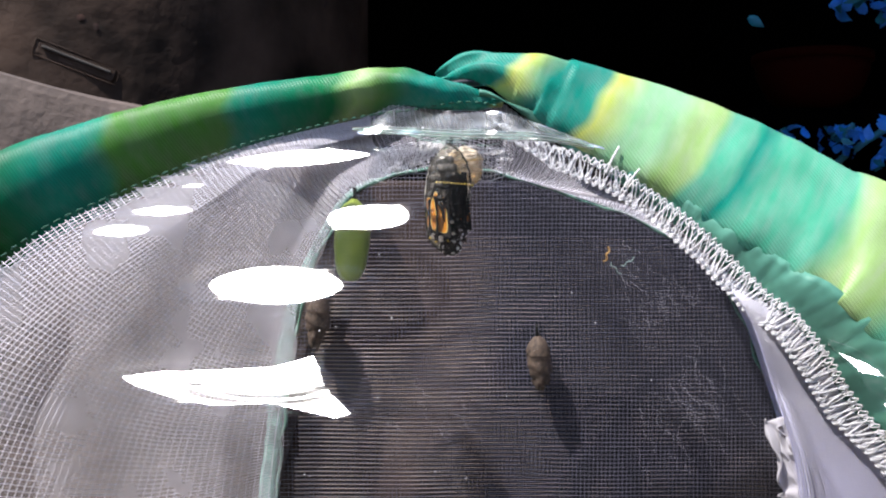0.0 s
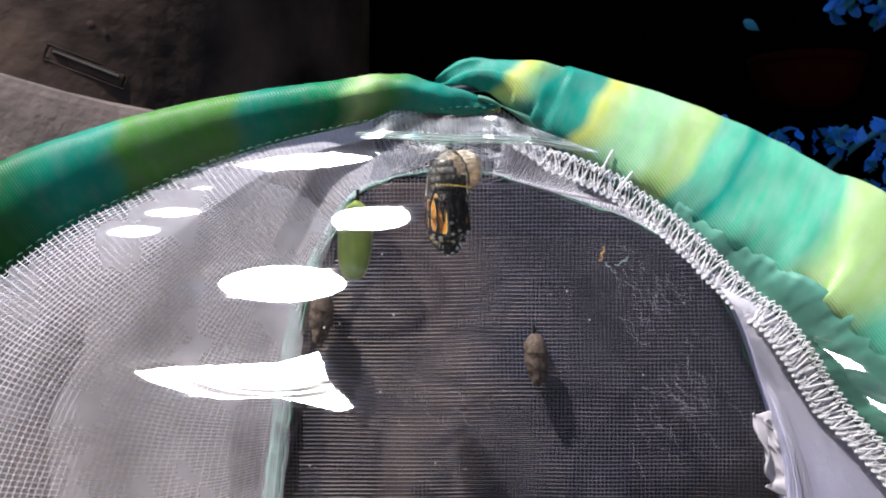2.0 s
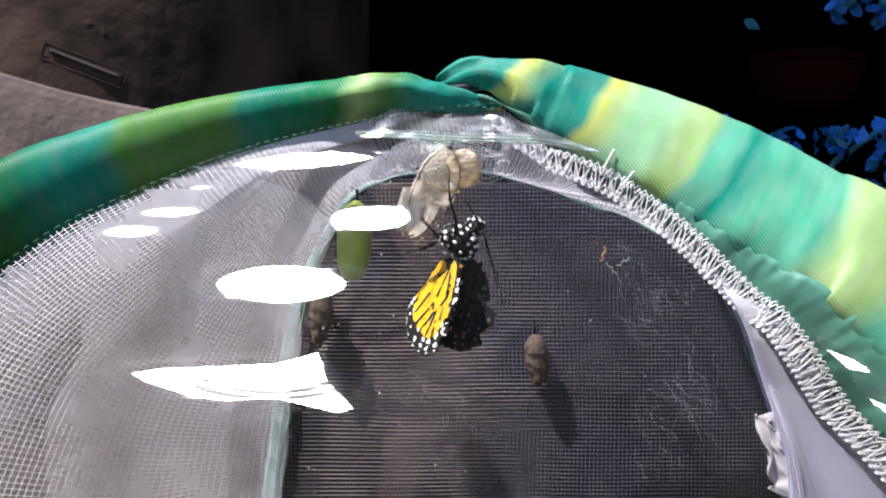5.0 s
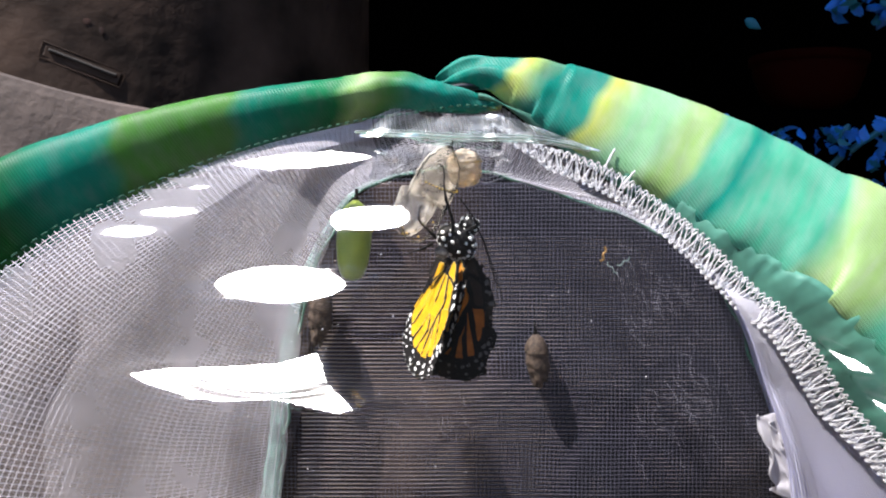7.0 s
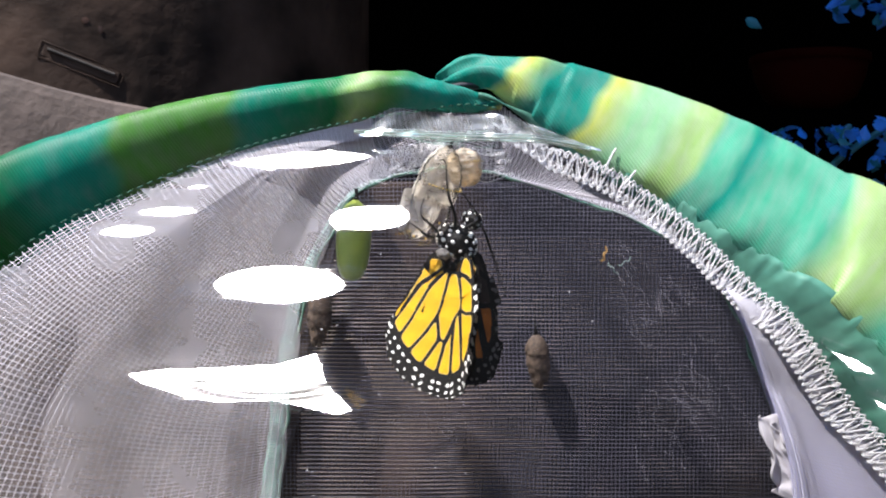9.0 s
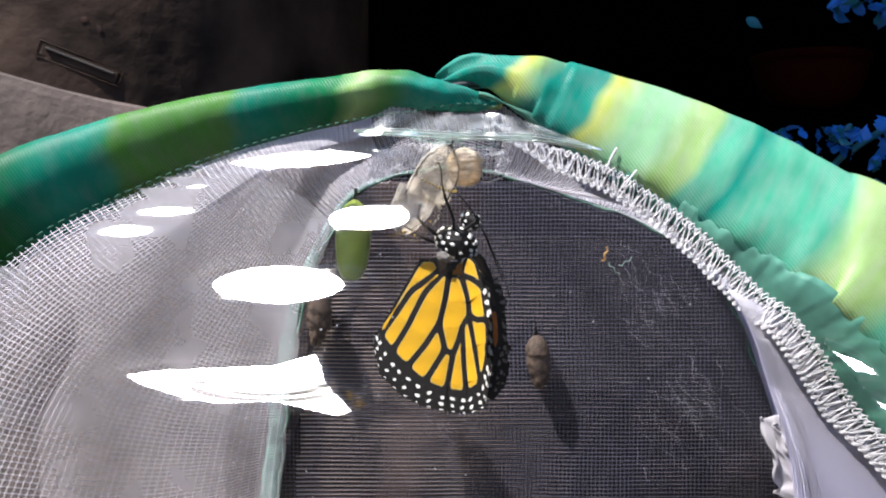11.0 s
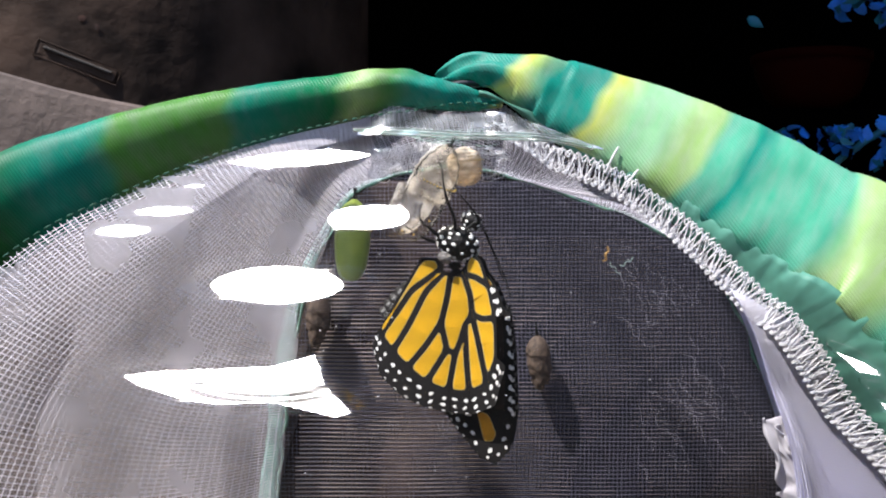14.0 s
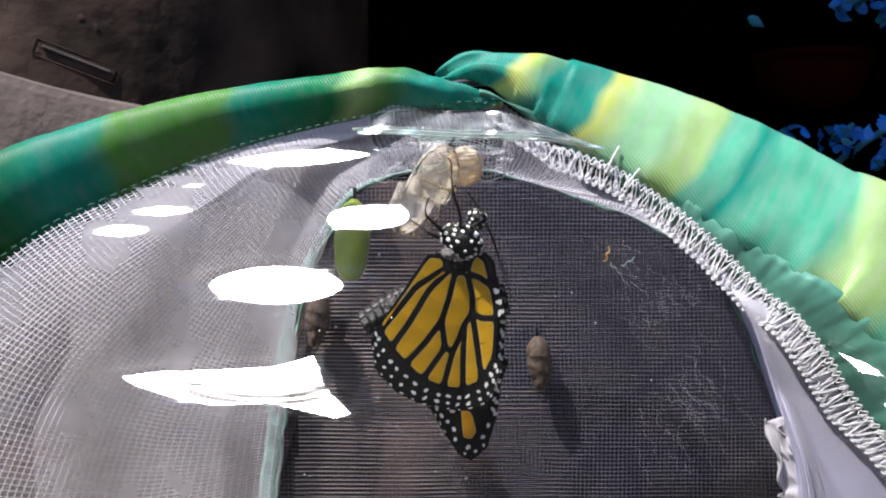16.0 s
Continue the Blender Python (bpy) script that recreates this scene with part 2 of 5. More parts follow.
def lathe(profile, seg=24, squash=1.0):
    """A bmesh turned round z from (radius, z) pairs, with closed ends."""
    bm = bmesh.new()
    rows = []
    for r, z in profile:
        rows.append([bm.verts.new((r * math.cos(2 * math.pi * k / seg), squash * r * math.sin(2 * math.pi * k / seg), z)) for k in range(seg)])
    for a, b in zip(rows, rows[1:]):
        for k in range(seg):
            bm.faces.new((a[k], a[(k + 1) % seg], b[(k + 1) % seg], b[k]))
    bm.faces.new(rows[0][::-1])
    bm.faces.new(rows[-1])
    bmesh.ops.recalc_face_normals(bm, faces=bm.faces)
    return bm


def box(size, at=(0, 0, 0), bevel=0.0):
    bm = bmesh.new()
    bmesh.ops.create_cube(bm, size=1)
    bmesh.ops.scale(bm, vec=size, verts=bm.verts)
    bmesh.ops.translate(bm, vec=at, verts=bm.verts)
    if bevel:
        bmesh.ops.bevel(bm, geom=bm.edges[:], offset=bevel, segments=2, affect="EDGES", profile=0.5)
    return bm


def fbm(p, scale):
    return noise.fractal(Vector(p) * scale, 1.0, 2.0, 4)


# ---- the setting ----
def setting():
    # table under the cage, open to the front
    bm = box((1.6, 1.2, 0.04), (0, 0.10, -0.02), 0.002)
    tagged(part("table_top", bm, M_TABLE, smooth=False), "dark worn wooden table top under the cage", "table", kind="structure")
    # wall behind everything, its near-black colour standing for deep shade
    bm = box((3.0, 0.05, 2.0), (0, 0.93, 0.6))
    tagged(part("wall_back", bm, M_DARK, smooth=False), "wall behind the table, coloured near-black for deep shade", "wall", kind="structure")
    # added side wall, out of view, that cuts the sky light
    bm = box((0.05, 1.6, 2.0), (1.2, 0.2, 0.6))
    tagged(part("added_wall_side", bm, M_DARK, smooth=False), "added unseen wall beside the table, near-black, that cuts sky light", "wall", kind="structure")
    # added low dark wall before the table, behind the camera, to dull film reflections; and the floor
    bm = box((3.0, 0.06, 1.50), (0, -0.95, -0.05))
    tagged(part("added_wall_front", bm, M_BEHIND, smooth=False), "added unseen dim brown wall facing the table, dulls film reflections", "wall", kind="structure")
    bm = box((6.0, 6.0, 0.04), (0, 0, -0.82))
    tagged(part("floor", bm, M_BEHIND, smooth=False), "dim brown floor under the table", "floor", kind="structure")
    # an added roof, out of view, that keeps the back in shade
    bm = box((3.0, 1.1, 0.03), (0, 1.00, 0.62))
    tagged(part("roof", bm, M_DARK, smooth=False), "added unseen roof over the table that shades the back", "roof", kind="structure")


def rounded_panel():
    """Stained metal panel with a recessed slot handle, built as a drum so it darkens rightwards."""
    drum = thing("metal_panel", "old stained brown metal panel with a slot handle, rounded to darken rightwards", "bin", (-0.165, 0.535, 0))
    bm = lathe([(0.128, 0.0), (0.130, 0.02), (0.130, 0.46), (0.128, 0.48)], 64)
    part("shell", bm, M_PANEL, drum)
    bm = lathe([(0.1305, 0.4), (0.1318, 0.402), (0.1318, 0.406), (0.1305, 0.408)], 64)
    part("hoop", bm, M_PANEL, drum)
    slot = part("pull_slot", box((0.0285, 0.0016, 0.0050), (0, 0, 0), 0.0007), M_PANEL, drum, "recessed slot handle", smooth=False)
    slot.matrix_basis = pose(0.0345, -0.1245, 0.2665, 0, 20, 13)
    v, f = [], []
    loop = [(0.0150 * sx + 0.0003 * math.cos(a), -0.0008, 0.0027 * sz + 0.0003 * math.sin(a)) for sx, sz, a in ((1, 1, 0.8), (1, -1, -0.8), (-1, -1, -2.4), (-1, 1, 2.4))]
    add_tube(v, f, [p for a, b in zip(loop, loop[1:] + loop[:1]) for p in (a, tuple((q + r) / 2 for q, r in zip(a, b)))], 0.0002, 6, True)
    raw_part("slot_rim", v, f, M_PANEL, slot)
    bar = part("pull_bar", box((0.025, 0.0012, 0.0011), (0, -0.0012, 0.0008), 0.0004), M_STEEL, slot, "dull steel bar", smooth=False)
    rng = random.Random(2)
    v, f = [], []
    for k in range(26):
        q, z, r = -math.pi / 2 + rng.uniform(-0.5, 1.2), rng.uniform(0.22, 0.33), rng.uniform(0.0004, 0.0014)
        b = len(v)
        c = Vector((0.1302 * math.cos(q), 0.1302 * math.sin(q), z))
        t = Vector((-math.sin(q), math.cos(q), 0))
        v.append(c * 1.0015)
        v += [c + t * r * rng.uniform(0.6, 1.3) * math.cos(a) + Vector((0, 0, 1)) * r * rng.uniform(0.6, 1.3) * math.sin(a) for a in np.linspace(0, 2 * math.pi, 9)[:-1]]
        f += [(b, b + 1 + i, b + 1 + (i + 1) % 8) for i in range(8)]
    tagged(raw_part("rust_spots", v, f, M_RUST, drum, "small rust blisters"), kind="stuff")


def grey_block():
    bm = box((0.40, 0.05, 0.24), (0, 0, 0), 0.004)
    bmesh.ops.subdivide_edges(bm, edges=bm.edges[:], cuts=24, use_grid_fill=True)
    for v in bm.verts:
        v.co += Vector((0, 1, 1)) * (0.0008 * fbm(v.co, 90) + 0.0012 * fbm(v.co, 28))
    blk = part("grey_block", bm, M_STONE)
    blk.matrix_basis = pose(-0.2493, 0.377, 0.1607, 0, 14.5, 0)
    tagged(blk, "rough grey concrete block leaning behind the cage", "block")


def brown_board():
    """A board with shade painted over one side, that leans behind the cage's far end."""
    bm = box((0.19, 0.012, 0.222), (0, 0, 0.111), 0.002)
    b = part("half_shaded_board", bm, M_BOARD, smooth=False)
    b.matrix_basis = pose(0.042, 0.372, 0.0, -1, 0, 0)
    tagged(b, "brown board with blackish shade painted over one side, standing behind the cage", "board")


def shrub():
    """Leaves far behind with blue shade put into their colours, and a dark red pot among them."""
    bush = thing("shrub", "leafy shrub with the blue of deep shade in its colours", "shrub", (0.27, 0.70, 0.0))
    rng = random.Random(4)
    verts, faces = [], []
    for a in range(5):
        add_tube(verts, faces, smooth_path([(0, 0, 0), (0.01 * a - 0.03, 0.01, 0.10), (0.03 * a - 0.07, 0, 0.18), (0.035 * a - 0.06, -0.01, 0.26)], 6), 0.0012, 6)
    raw_part("stem", verts, faces, M_DARK, bush)
    verts, faces = [], []
    add_tube(verts, faces, smooth_path([(0.034, 0.0, 0.306), (0.014, -0.004, 0.288), (-0.004, -0.004, 0.272), (-0.018, 0, 0.262), (-0.034, 0.004, 0.243), (-0.040, 0.004, 0.18)], 6), 0.0021, 8)
    raw_part("stem", verts, faces, M_LEAFG, bush, "bent stem coloured blue for shade light")
    spots = [(-0.024, 0.352, 0.009, 26), (0.006, 0.353, 0.010, 34), (-0.083, 0.333, 0.006, 1), (-0.101, 0.276, 0.005, 5), (-0.062, 0.268, 0.009, 16), (-0.028, 0.267, 0.010, 24),
             (0.004, 0.272, 0.012, 12), (0.004, 0.252, 0.014, 26), (0.02, 0.22, 0.04, 20)]
    for mat, share, label in ((M_LEAF, 0, "leaves coloured blue for shade light"), (M_LEAFG, 1, "green leaves tinted blue for shade light")):
        verts, faces = [], []
        for cx, cz, r, n in spots:
            for k in range(n):
                if (k % 4 == 0) != bool(share):
                    continue
                c = Vector((cx + rng.gauss(0, r * 0.5), rng.uniform(-0.03, 0.03), cz + rng.gauss(0, r * 0.5)))
                m = Matrix.Translation(c) @ Euler((rng.uniform(-1.2, 1.2), rng.uniform(0, 6.3), rng.uniform(-1, 1))).to_matrix().to_4x4()
                le, wi, base = rng.uniform(0.0030, 0.0065), rng.uniform(0.0022, 0.0040), len(verts)
                for q in range(5):
                    u = q / 4
                    w = wi * math.sin(math.pi * min(u + 0.06, 1)) + 0.0003
                    for sgn in (-1, 0, 1):
                        verts.append(m @ Vector((sgn * w, 0.002 * abs(sgn) - 0.004 * u * u, (u - 0.5) * 2 * le)))
                for q in range(4):
                    for sgn in range(2):
                        a = base + q * 3 + sgn
                        faces.append((a, a + 1, a + 4, a + 3))
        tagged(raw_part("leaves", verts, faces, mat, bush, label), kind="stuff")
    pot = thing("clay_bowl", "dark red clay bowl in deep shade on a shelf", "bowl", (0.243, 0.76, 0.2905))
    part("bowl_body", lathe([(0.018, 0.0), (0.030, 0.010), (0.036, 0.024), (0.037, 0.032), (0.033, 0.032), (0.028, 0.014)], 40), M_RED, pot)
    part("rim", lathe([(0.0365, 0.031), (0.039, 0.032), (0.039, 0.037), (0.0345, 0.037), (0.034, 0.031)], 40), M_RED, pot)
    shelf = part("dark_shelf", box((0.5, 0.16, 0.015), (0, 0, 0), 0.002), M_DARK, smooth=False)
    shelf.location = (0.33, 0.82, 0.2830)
    tagged(shelf, "board shelf fixed to the back wall, coloured near-black for shade", "shelf")


# ---- the cage ----
CENTRE = (0.015, 0.125)
# ring: x, y, z of the sleeve's middle and its half width, in mm
RING = [(10, 300, 243.5, 6.6), (31.6, 299, 239.0, 10.5), (53.9, 297, 229.3, 13.8), (74.8, 294, 218.4, 16.1), (95.9, 290, 205.4, 17.2), (111.1, 286, 194.9, 17.8),
        (146.0, 282, 149.6, 16.0), (164, 280, 104, 12), (144, 282, 50, 11), (84, 286, 14, 11), (0, 288, 11, 10), (-84, 288, 14, 10), (-146, 288, 54, 11),
        (-170, 288, 112, 12), (-150, 288, 172, 12), (-116, 290, 207.0, 13.0), (-87, 294, 222.0, 11.2), (-57, 297, 232.5, 8.6), (-28, 299, 238.5, 6.6), (-9, 300, 240.5, 5.4)]
# back panel's outline: x, z in mm
PANEL = [(11, 224), (50, 212), (70, 202), (85.5, 187), (95, 165), (104, 126), (100, 60), (80, 25), (30, 12), (-20, 14), (-45, 40), (-53, 80), (-49.7, 127.5),
         (-43, 180), (-32.8, 207), (-24, 218), (-4, 224)]
PANEL_Y = 0.345


def polar(path):
    """Angle (clockwise from the top) and radius round the cage's centre, for a closed path of (x, z, ...)."""
    rows = []
    for p in path:
        dx, dz = p[0] - CENTRE[0], p[1] - CENTRE[1]
        rows.append((math.atan2(dx, dz) % (2 * math.pi), math.hypot(dx, dz), *p[2:]))
    rows.sort()
    a = np.array(rows)
    a = np.vstack([a[-1], a, a[0]])
    a[0, 0] -= 2 * math.pi
    a[-1, 0] += 2 * math.pi
    return a


RING_PATH = [np.array(p) / 1000 for p in smooth_path(RING, 16, True)]
RING_POLAR = polar([(p[0], p[2], p[1], p[3]) for p in RING_PATH])
PANEL_POLAR = polar([np.array(p) / 1000 for p in smooth_path(PANEL, 12, True)])


def slope(x):
    """How far the sleeve's inner edge leans towards the mouth, for each metre of its half width."""
    return 0.32 * min(1.0, max(0.0, (x - 0.005) / 0.035))


def ring_inner(q):
    q %= 2 * math.pi
    r, y, w = (np.interp(q, RING_POLAR[:, 0], RING_POLAR[:, k]) for k in (1, 2, 3))
    r -= w * 0.92
    x = CENTRE[0] + r * math.sin(q)
    return Vector((x, y - slope(x) * w, CENTRE[1] + r * math.cos(q)))


HEM_Q, HEM_W = (-0.32, -0.22, -0.03, 0.12, 0.30, 0.48, 0.70, 0.85, 1.0, 1.17, 1.6, 2.4), (0.0, -0.0035, -0.0030, 0.0026, 0.0036, 0.0045, 0.0078, 0.0100, 0.0122, 0.0160, 0.0165, 0.0)


def hem_inner(q):
    """The hem's inner edge, where the net is sewn on."""
    q = (q + math.pi) % (2 * math.pi) - math.pi
    w = float(np.interp(q, HEM_Q, HEM_W))
    p = ring_inner(q)
    rad = Vector((p.x - CENTRE[0], 0, p.z - CENTRE[1])).normalized()
    return p - rad * w + Vector((0, 0.5 * w, 0))


def panel_edge(q):
    q %= 2 * math.pi
    r = np.interp(q, PANEL_POLAR[:, 0], PANEL_POLAR[:, 1])
    return Vector((CENTRE[0] + r * math.sin(q), PANEL_Y, CENTRE[1] + r * math.cos(q)))


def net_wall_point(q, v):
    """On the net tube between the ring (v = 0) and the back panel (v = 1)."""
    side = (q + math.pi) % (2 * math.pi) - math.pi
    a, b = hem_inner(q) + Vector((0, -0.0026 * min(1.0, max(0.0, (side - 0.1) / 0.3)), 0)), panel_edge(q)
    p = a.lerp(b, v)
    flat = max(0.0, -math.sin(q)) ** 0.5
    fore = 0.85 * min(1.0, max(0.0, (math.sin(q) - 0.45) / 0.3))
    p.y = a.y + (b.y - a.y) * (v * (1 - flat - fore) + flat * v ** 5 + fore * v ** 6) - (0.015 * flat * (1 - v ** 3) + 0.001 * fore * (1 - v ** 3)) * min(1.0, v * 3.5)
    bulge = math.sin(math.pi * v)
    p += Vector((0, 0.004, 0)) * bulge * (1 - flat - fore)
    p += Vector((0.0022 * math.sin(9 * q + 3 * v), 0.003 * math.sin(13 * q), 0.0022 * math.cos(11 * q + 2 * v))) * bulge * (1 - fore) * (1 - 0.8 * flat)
    if fore:  # the lined side slopes in like a funnel, its lip scaled about the camera axis to catch sun, then runs back to the end panel
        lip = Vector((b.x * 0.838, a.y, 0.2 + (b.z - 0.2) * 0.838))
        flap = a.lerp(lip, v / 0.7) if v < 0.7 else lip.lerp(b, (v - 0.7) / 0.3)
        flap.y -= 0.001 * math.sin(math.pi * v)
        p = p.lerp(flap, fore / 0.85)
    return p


def sleeve(name, pts, cage, label):
    """Cloth sleeve over the wire, from (x, y, z, half width) rows; wrinkled, with a flat hem inside."""
    verts, faces, uvs, sides = [], [], [], 20
    n = len(pts)
    length = 0.0
    for i, p in enumerate(pts):
        a, b = pts[max(i - 1, 0)], pts[min(i + 1, n - 1)]
        d = Vector((b[0] - a[0], b[1] - a[1], b[2] - a[2])).normalized()
        out = d.cross(Vector((0, 1, 0))).normalized() * -1
        if out.dot(Vector((p[0] - CENTRE[0], 0, p[2] - CENTRE[1]))) < 0:
            out.negate()
        fore = Vector((0, -1, 0))
        if i:
            length += (Vector(p[:3]) - Vector(pts[i - 1][:3])).length
        for k in range(sides):
            q = 2 * math.pi * k / sides
            w, depth = p[3], min(p[3], 0.0075)
            c, s = math.cos(q), math.sin(q)
            inner = max(0.0, -c) ** 2
            calm = 0.2 if p[0] < -0.03 else 1.0 if p[0] < 0.03 else 0.6
            wr = calm * (1 + 1.3 * math.exp(-((p[0] - 0.004) / 0.018) ** 2)) * 0.0013 * noise.noise(Vector((length * 70, c * 1.3, s * 1.3))) + (0.0003 if p[0] < -0.03 else 0.0007) * noise.noise(Vector((length * 190, c * 2, s * 2)))
            pleat = (0.0005 if p[0] < 0.03 else 0.0002) * inner ** 2 * math.sin(length * 900 + 5 * noise.noise(Vector((length * 60, 0, 0))))
            tip = 0.0065 * min(1.0, max(0.0, (-p[0] - 0.005) / 0.05))
            s = math.copysign(abs(s) ** (0.6 if p[0] > 0.03 else 1.0), s)
            v = Vector(p[:3]) + out * (w * c) - fore * (slope(p[0]) * w * c) - fore * (tip * (0.5 - 0.5 * c)) + fore * (s * depth * (1 - (0.55 if p[0] < 0.02 else 0.2) * inner) + (wr + pleat) * (1 if s > -0.2 else 0.3)) + out * wr * (0.6 if p[0] < 0.03 else 0.2)
            verts.append(v)
            uvs.append((0.5 + math.atan2(p[0] - CENTRE[0], p[2] - CENTRE[1]) / (2 * math.pi), 0.5 - 0.5 * c))
    for i in range(n - 1):
        for k in range(sides):
            a, b = i * sides, (i + 1) * sides
            faces.append((a + k, a + (k + 1) % sides, b + (k + 1) % sides, b + k))
    faces.append(tuple(range(sides))[::-1])
    faces.append(tuple((n - 1) * sides + k for k in range(sides)))
    return raw_part(name, verts, faces, M_DYE, cage, label, uvs=uvs)


PALE = (0.18, 0.35, 0.19)
MID = (0.050, 0.145, 0.030)
M_DYE = dyed_cloth("tie_dyed_satin", [(0.0, TEAL), (0.20, DARK_GREEN), (0.349, DARK_GREEN), (0.365, POND), (0.3785, POND), (0.3805, MID), (0.4165, MID),
                                      (0.4185, POND), (0.450, GREEN), (0.457, LIME), (0.467, MID), (0.478, TEAL), (0.508, TEAL), (0.511, YELLOW), (0.518, LIME),
                                      (0.5205, TEAL), (0.539, TEAL), (0.5425, YELLOW), (0.554, PALE), (0.569, PALE), (0.5715, LIME), (0.582, LIME), (0.5855, AQUA), (0.594, AQUA),
                                      (0.5975, TEAL), (0.606, AQUA), (0.634, AQUA), (0.640, LIME), (0.662, LIME), (0.672, AQUA), (0.75, TEAL)])



# glare patches shaped into the film as creases, mm: middle x and z, half length, half height, power of the outline,
# lean
BIG_CREASE = [(-79.1, 169.2), (-69.8, 170.6), (-51.2, 171.5), (-40.5, 172.2), (-33.8, 174), (-30.4, 175), (-29.4, 172.2), (-27.2, 168.2), (-22.9, 164.8), (-20, 162.3),
              (-24.5, 161), (-29.8, 161.9), (-40.5, 163.9), (-53.8, 163.1), (-64.5, 164.7), (-73.8, 166.8)]
CREASES = [(-47.0, 167.0, 34.0, 9.0, 1.15, 0.0), (-39.5, 191.5, 16.2, 4.7, 1.8, 0.0), (-17.6, 207.5, 9.8, 3.2, 2.4, 0.02), (-34, 221.4, 17.6, 2.3, 1.6, 0.03),
           (-66.2, 209.0, 7.8, 1.5, 1.5, 0.0), (-75.8, 204.3, 6.8, 1.8, 1.7, 0.0), (-59, 214.9, 3.0, 0.8, 1.5, 0.0), (101.5, 170.0, 7.0, 2.8, 1.1, -0.8), (106.0, 163.5, 4.6, 3.0, 1.2, -0.8)]
FILM_Y = 0.272


def outline_distance(x, z, poly):
    """Distance from a closed outline: 0 inside."""
    best, inside = 1e9, False
    for (ax, az), (bx, bz) in zip(poly, poly[1:] + poly[:1]):
        ex, ez = bx - ax, bz - az
        t = min(1.0, max(0.0, ((x - ax) * ex + (z - az) * ez) / (ex * ex + ez * ez)))
        best = min(best, math.hypot(x - ax - t * ex, z - az - t * ez))
        if (az > z) != (bz > z) and x < ax + (z - az) / (bz - az) * ex:
            inside = not inside
    return 0.0 if inside else best


def crease_height(x, z):
    """How far the film stands off at (x, z): inside a crease it leans back, square to the half-way between sun and eye."""
    total = 0.0
    for cx, cz, hl, hh, power, lean in CREASES:
        dx, dz = (x * 1000 - cx) / hl, (z * 1000 - cz - lean * (x * 1000 - cx)) / hh
        if abs(dx) > 1.5 or abs(dz) > 2.2:
            continue
        if hl == 34.0:
            d = outline_distance(x * 1000, z * 1000, BIG_CREASE)
            mask = min(1.0, max(0.0, 1 - d / 2.2))
        else:
            r = (abs(dx) ** power + abs(dz) ** power) ** (1 / power)
            mask = 1.0 if r < 1 else max(0.0, 1 - (r - 1) / (0.5 + 2.0 / (hl + hh)))
        mask = mask * mask * (3 - 2 * mask)
        if mask > 0:
            eye = Vector((-cx / 1000, -FILM_Y, CAM_H - cz / 1000)).normalized()
            half = (SUN_WAY + eye).normalized()
            gx, gz = half.x / -half.y, half.z / -half.y
            ux, uz = x - cx / 1000, z - cz / 1000
            if hl == 34.0:
                swirl = math.hypot((x * 1000 + 43) / 17, (z * 1000 - 168.2) / 3.4)
                total += 0.00011 * math.exp(-((swirl - 1) / 0.20) ** 2) * (1 if z < 0.1680 else 0.15)
            total += mask * (gx * ux + gz * uz - 0.5 * (ux * ux + uz * uz) / (2 * FILM_Y) * 1.15)
    return total


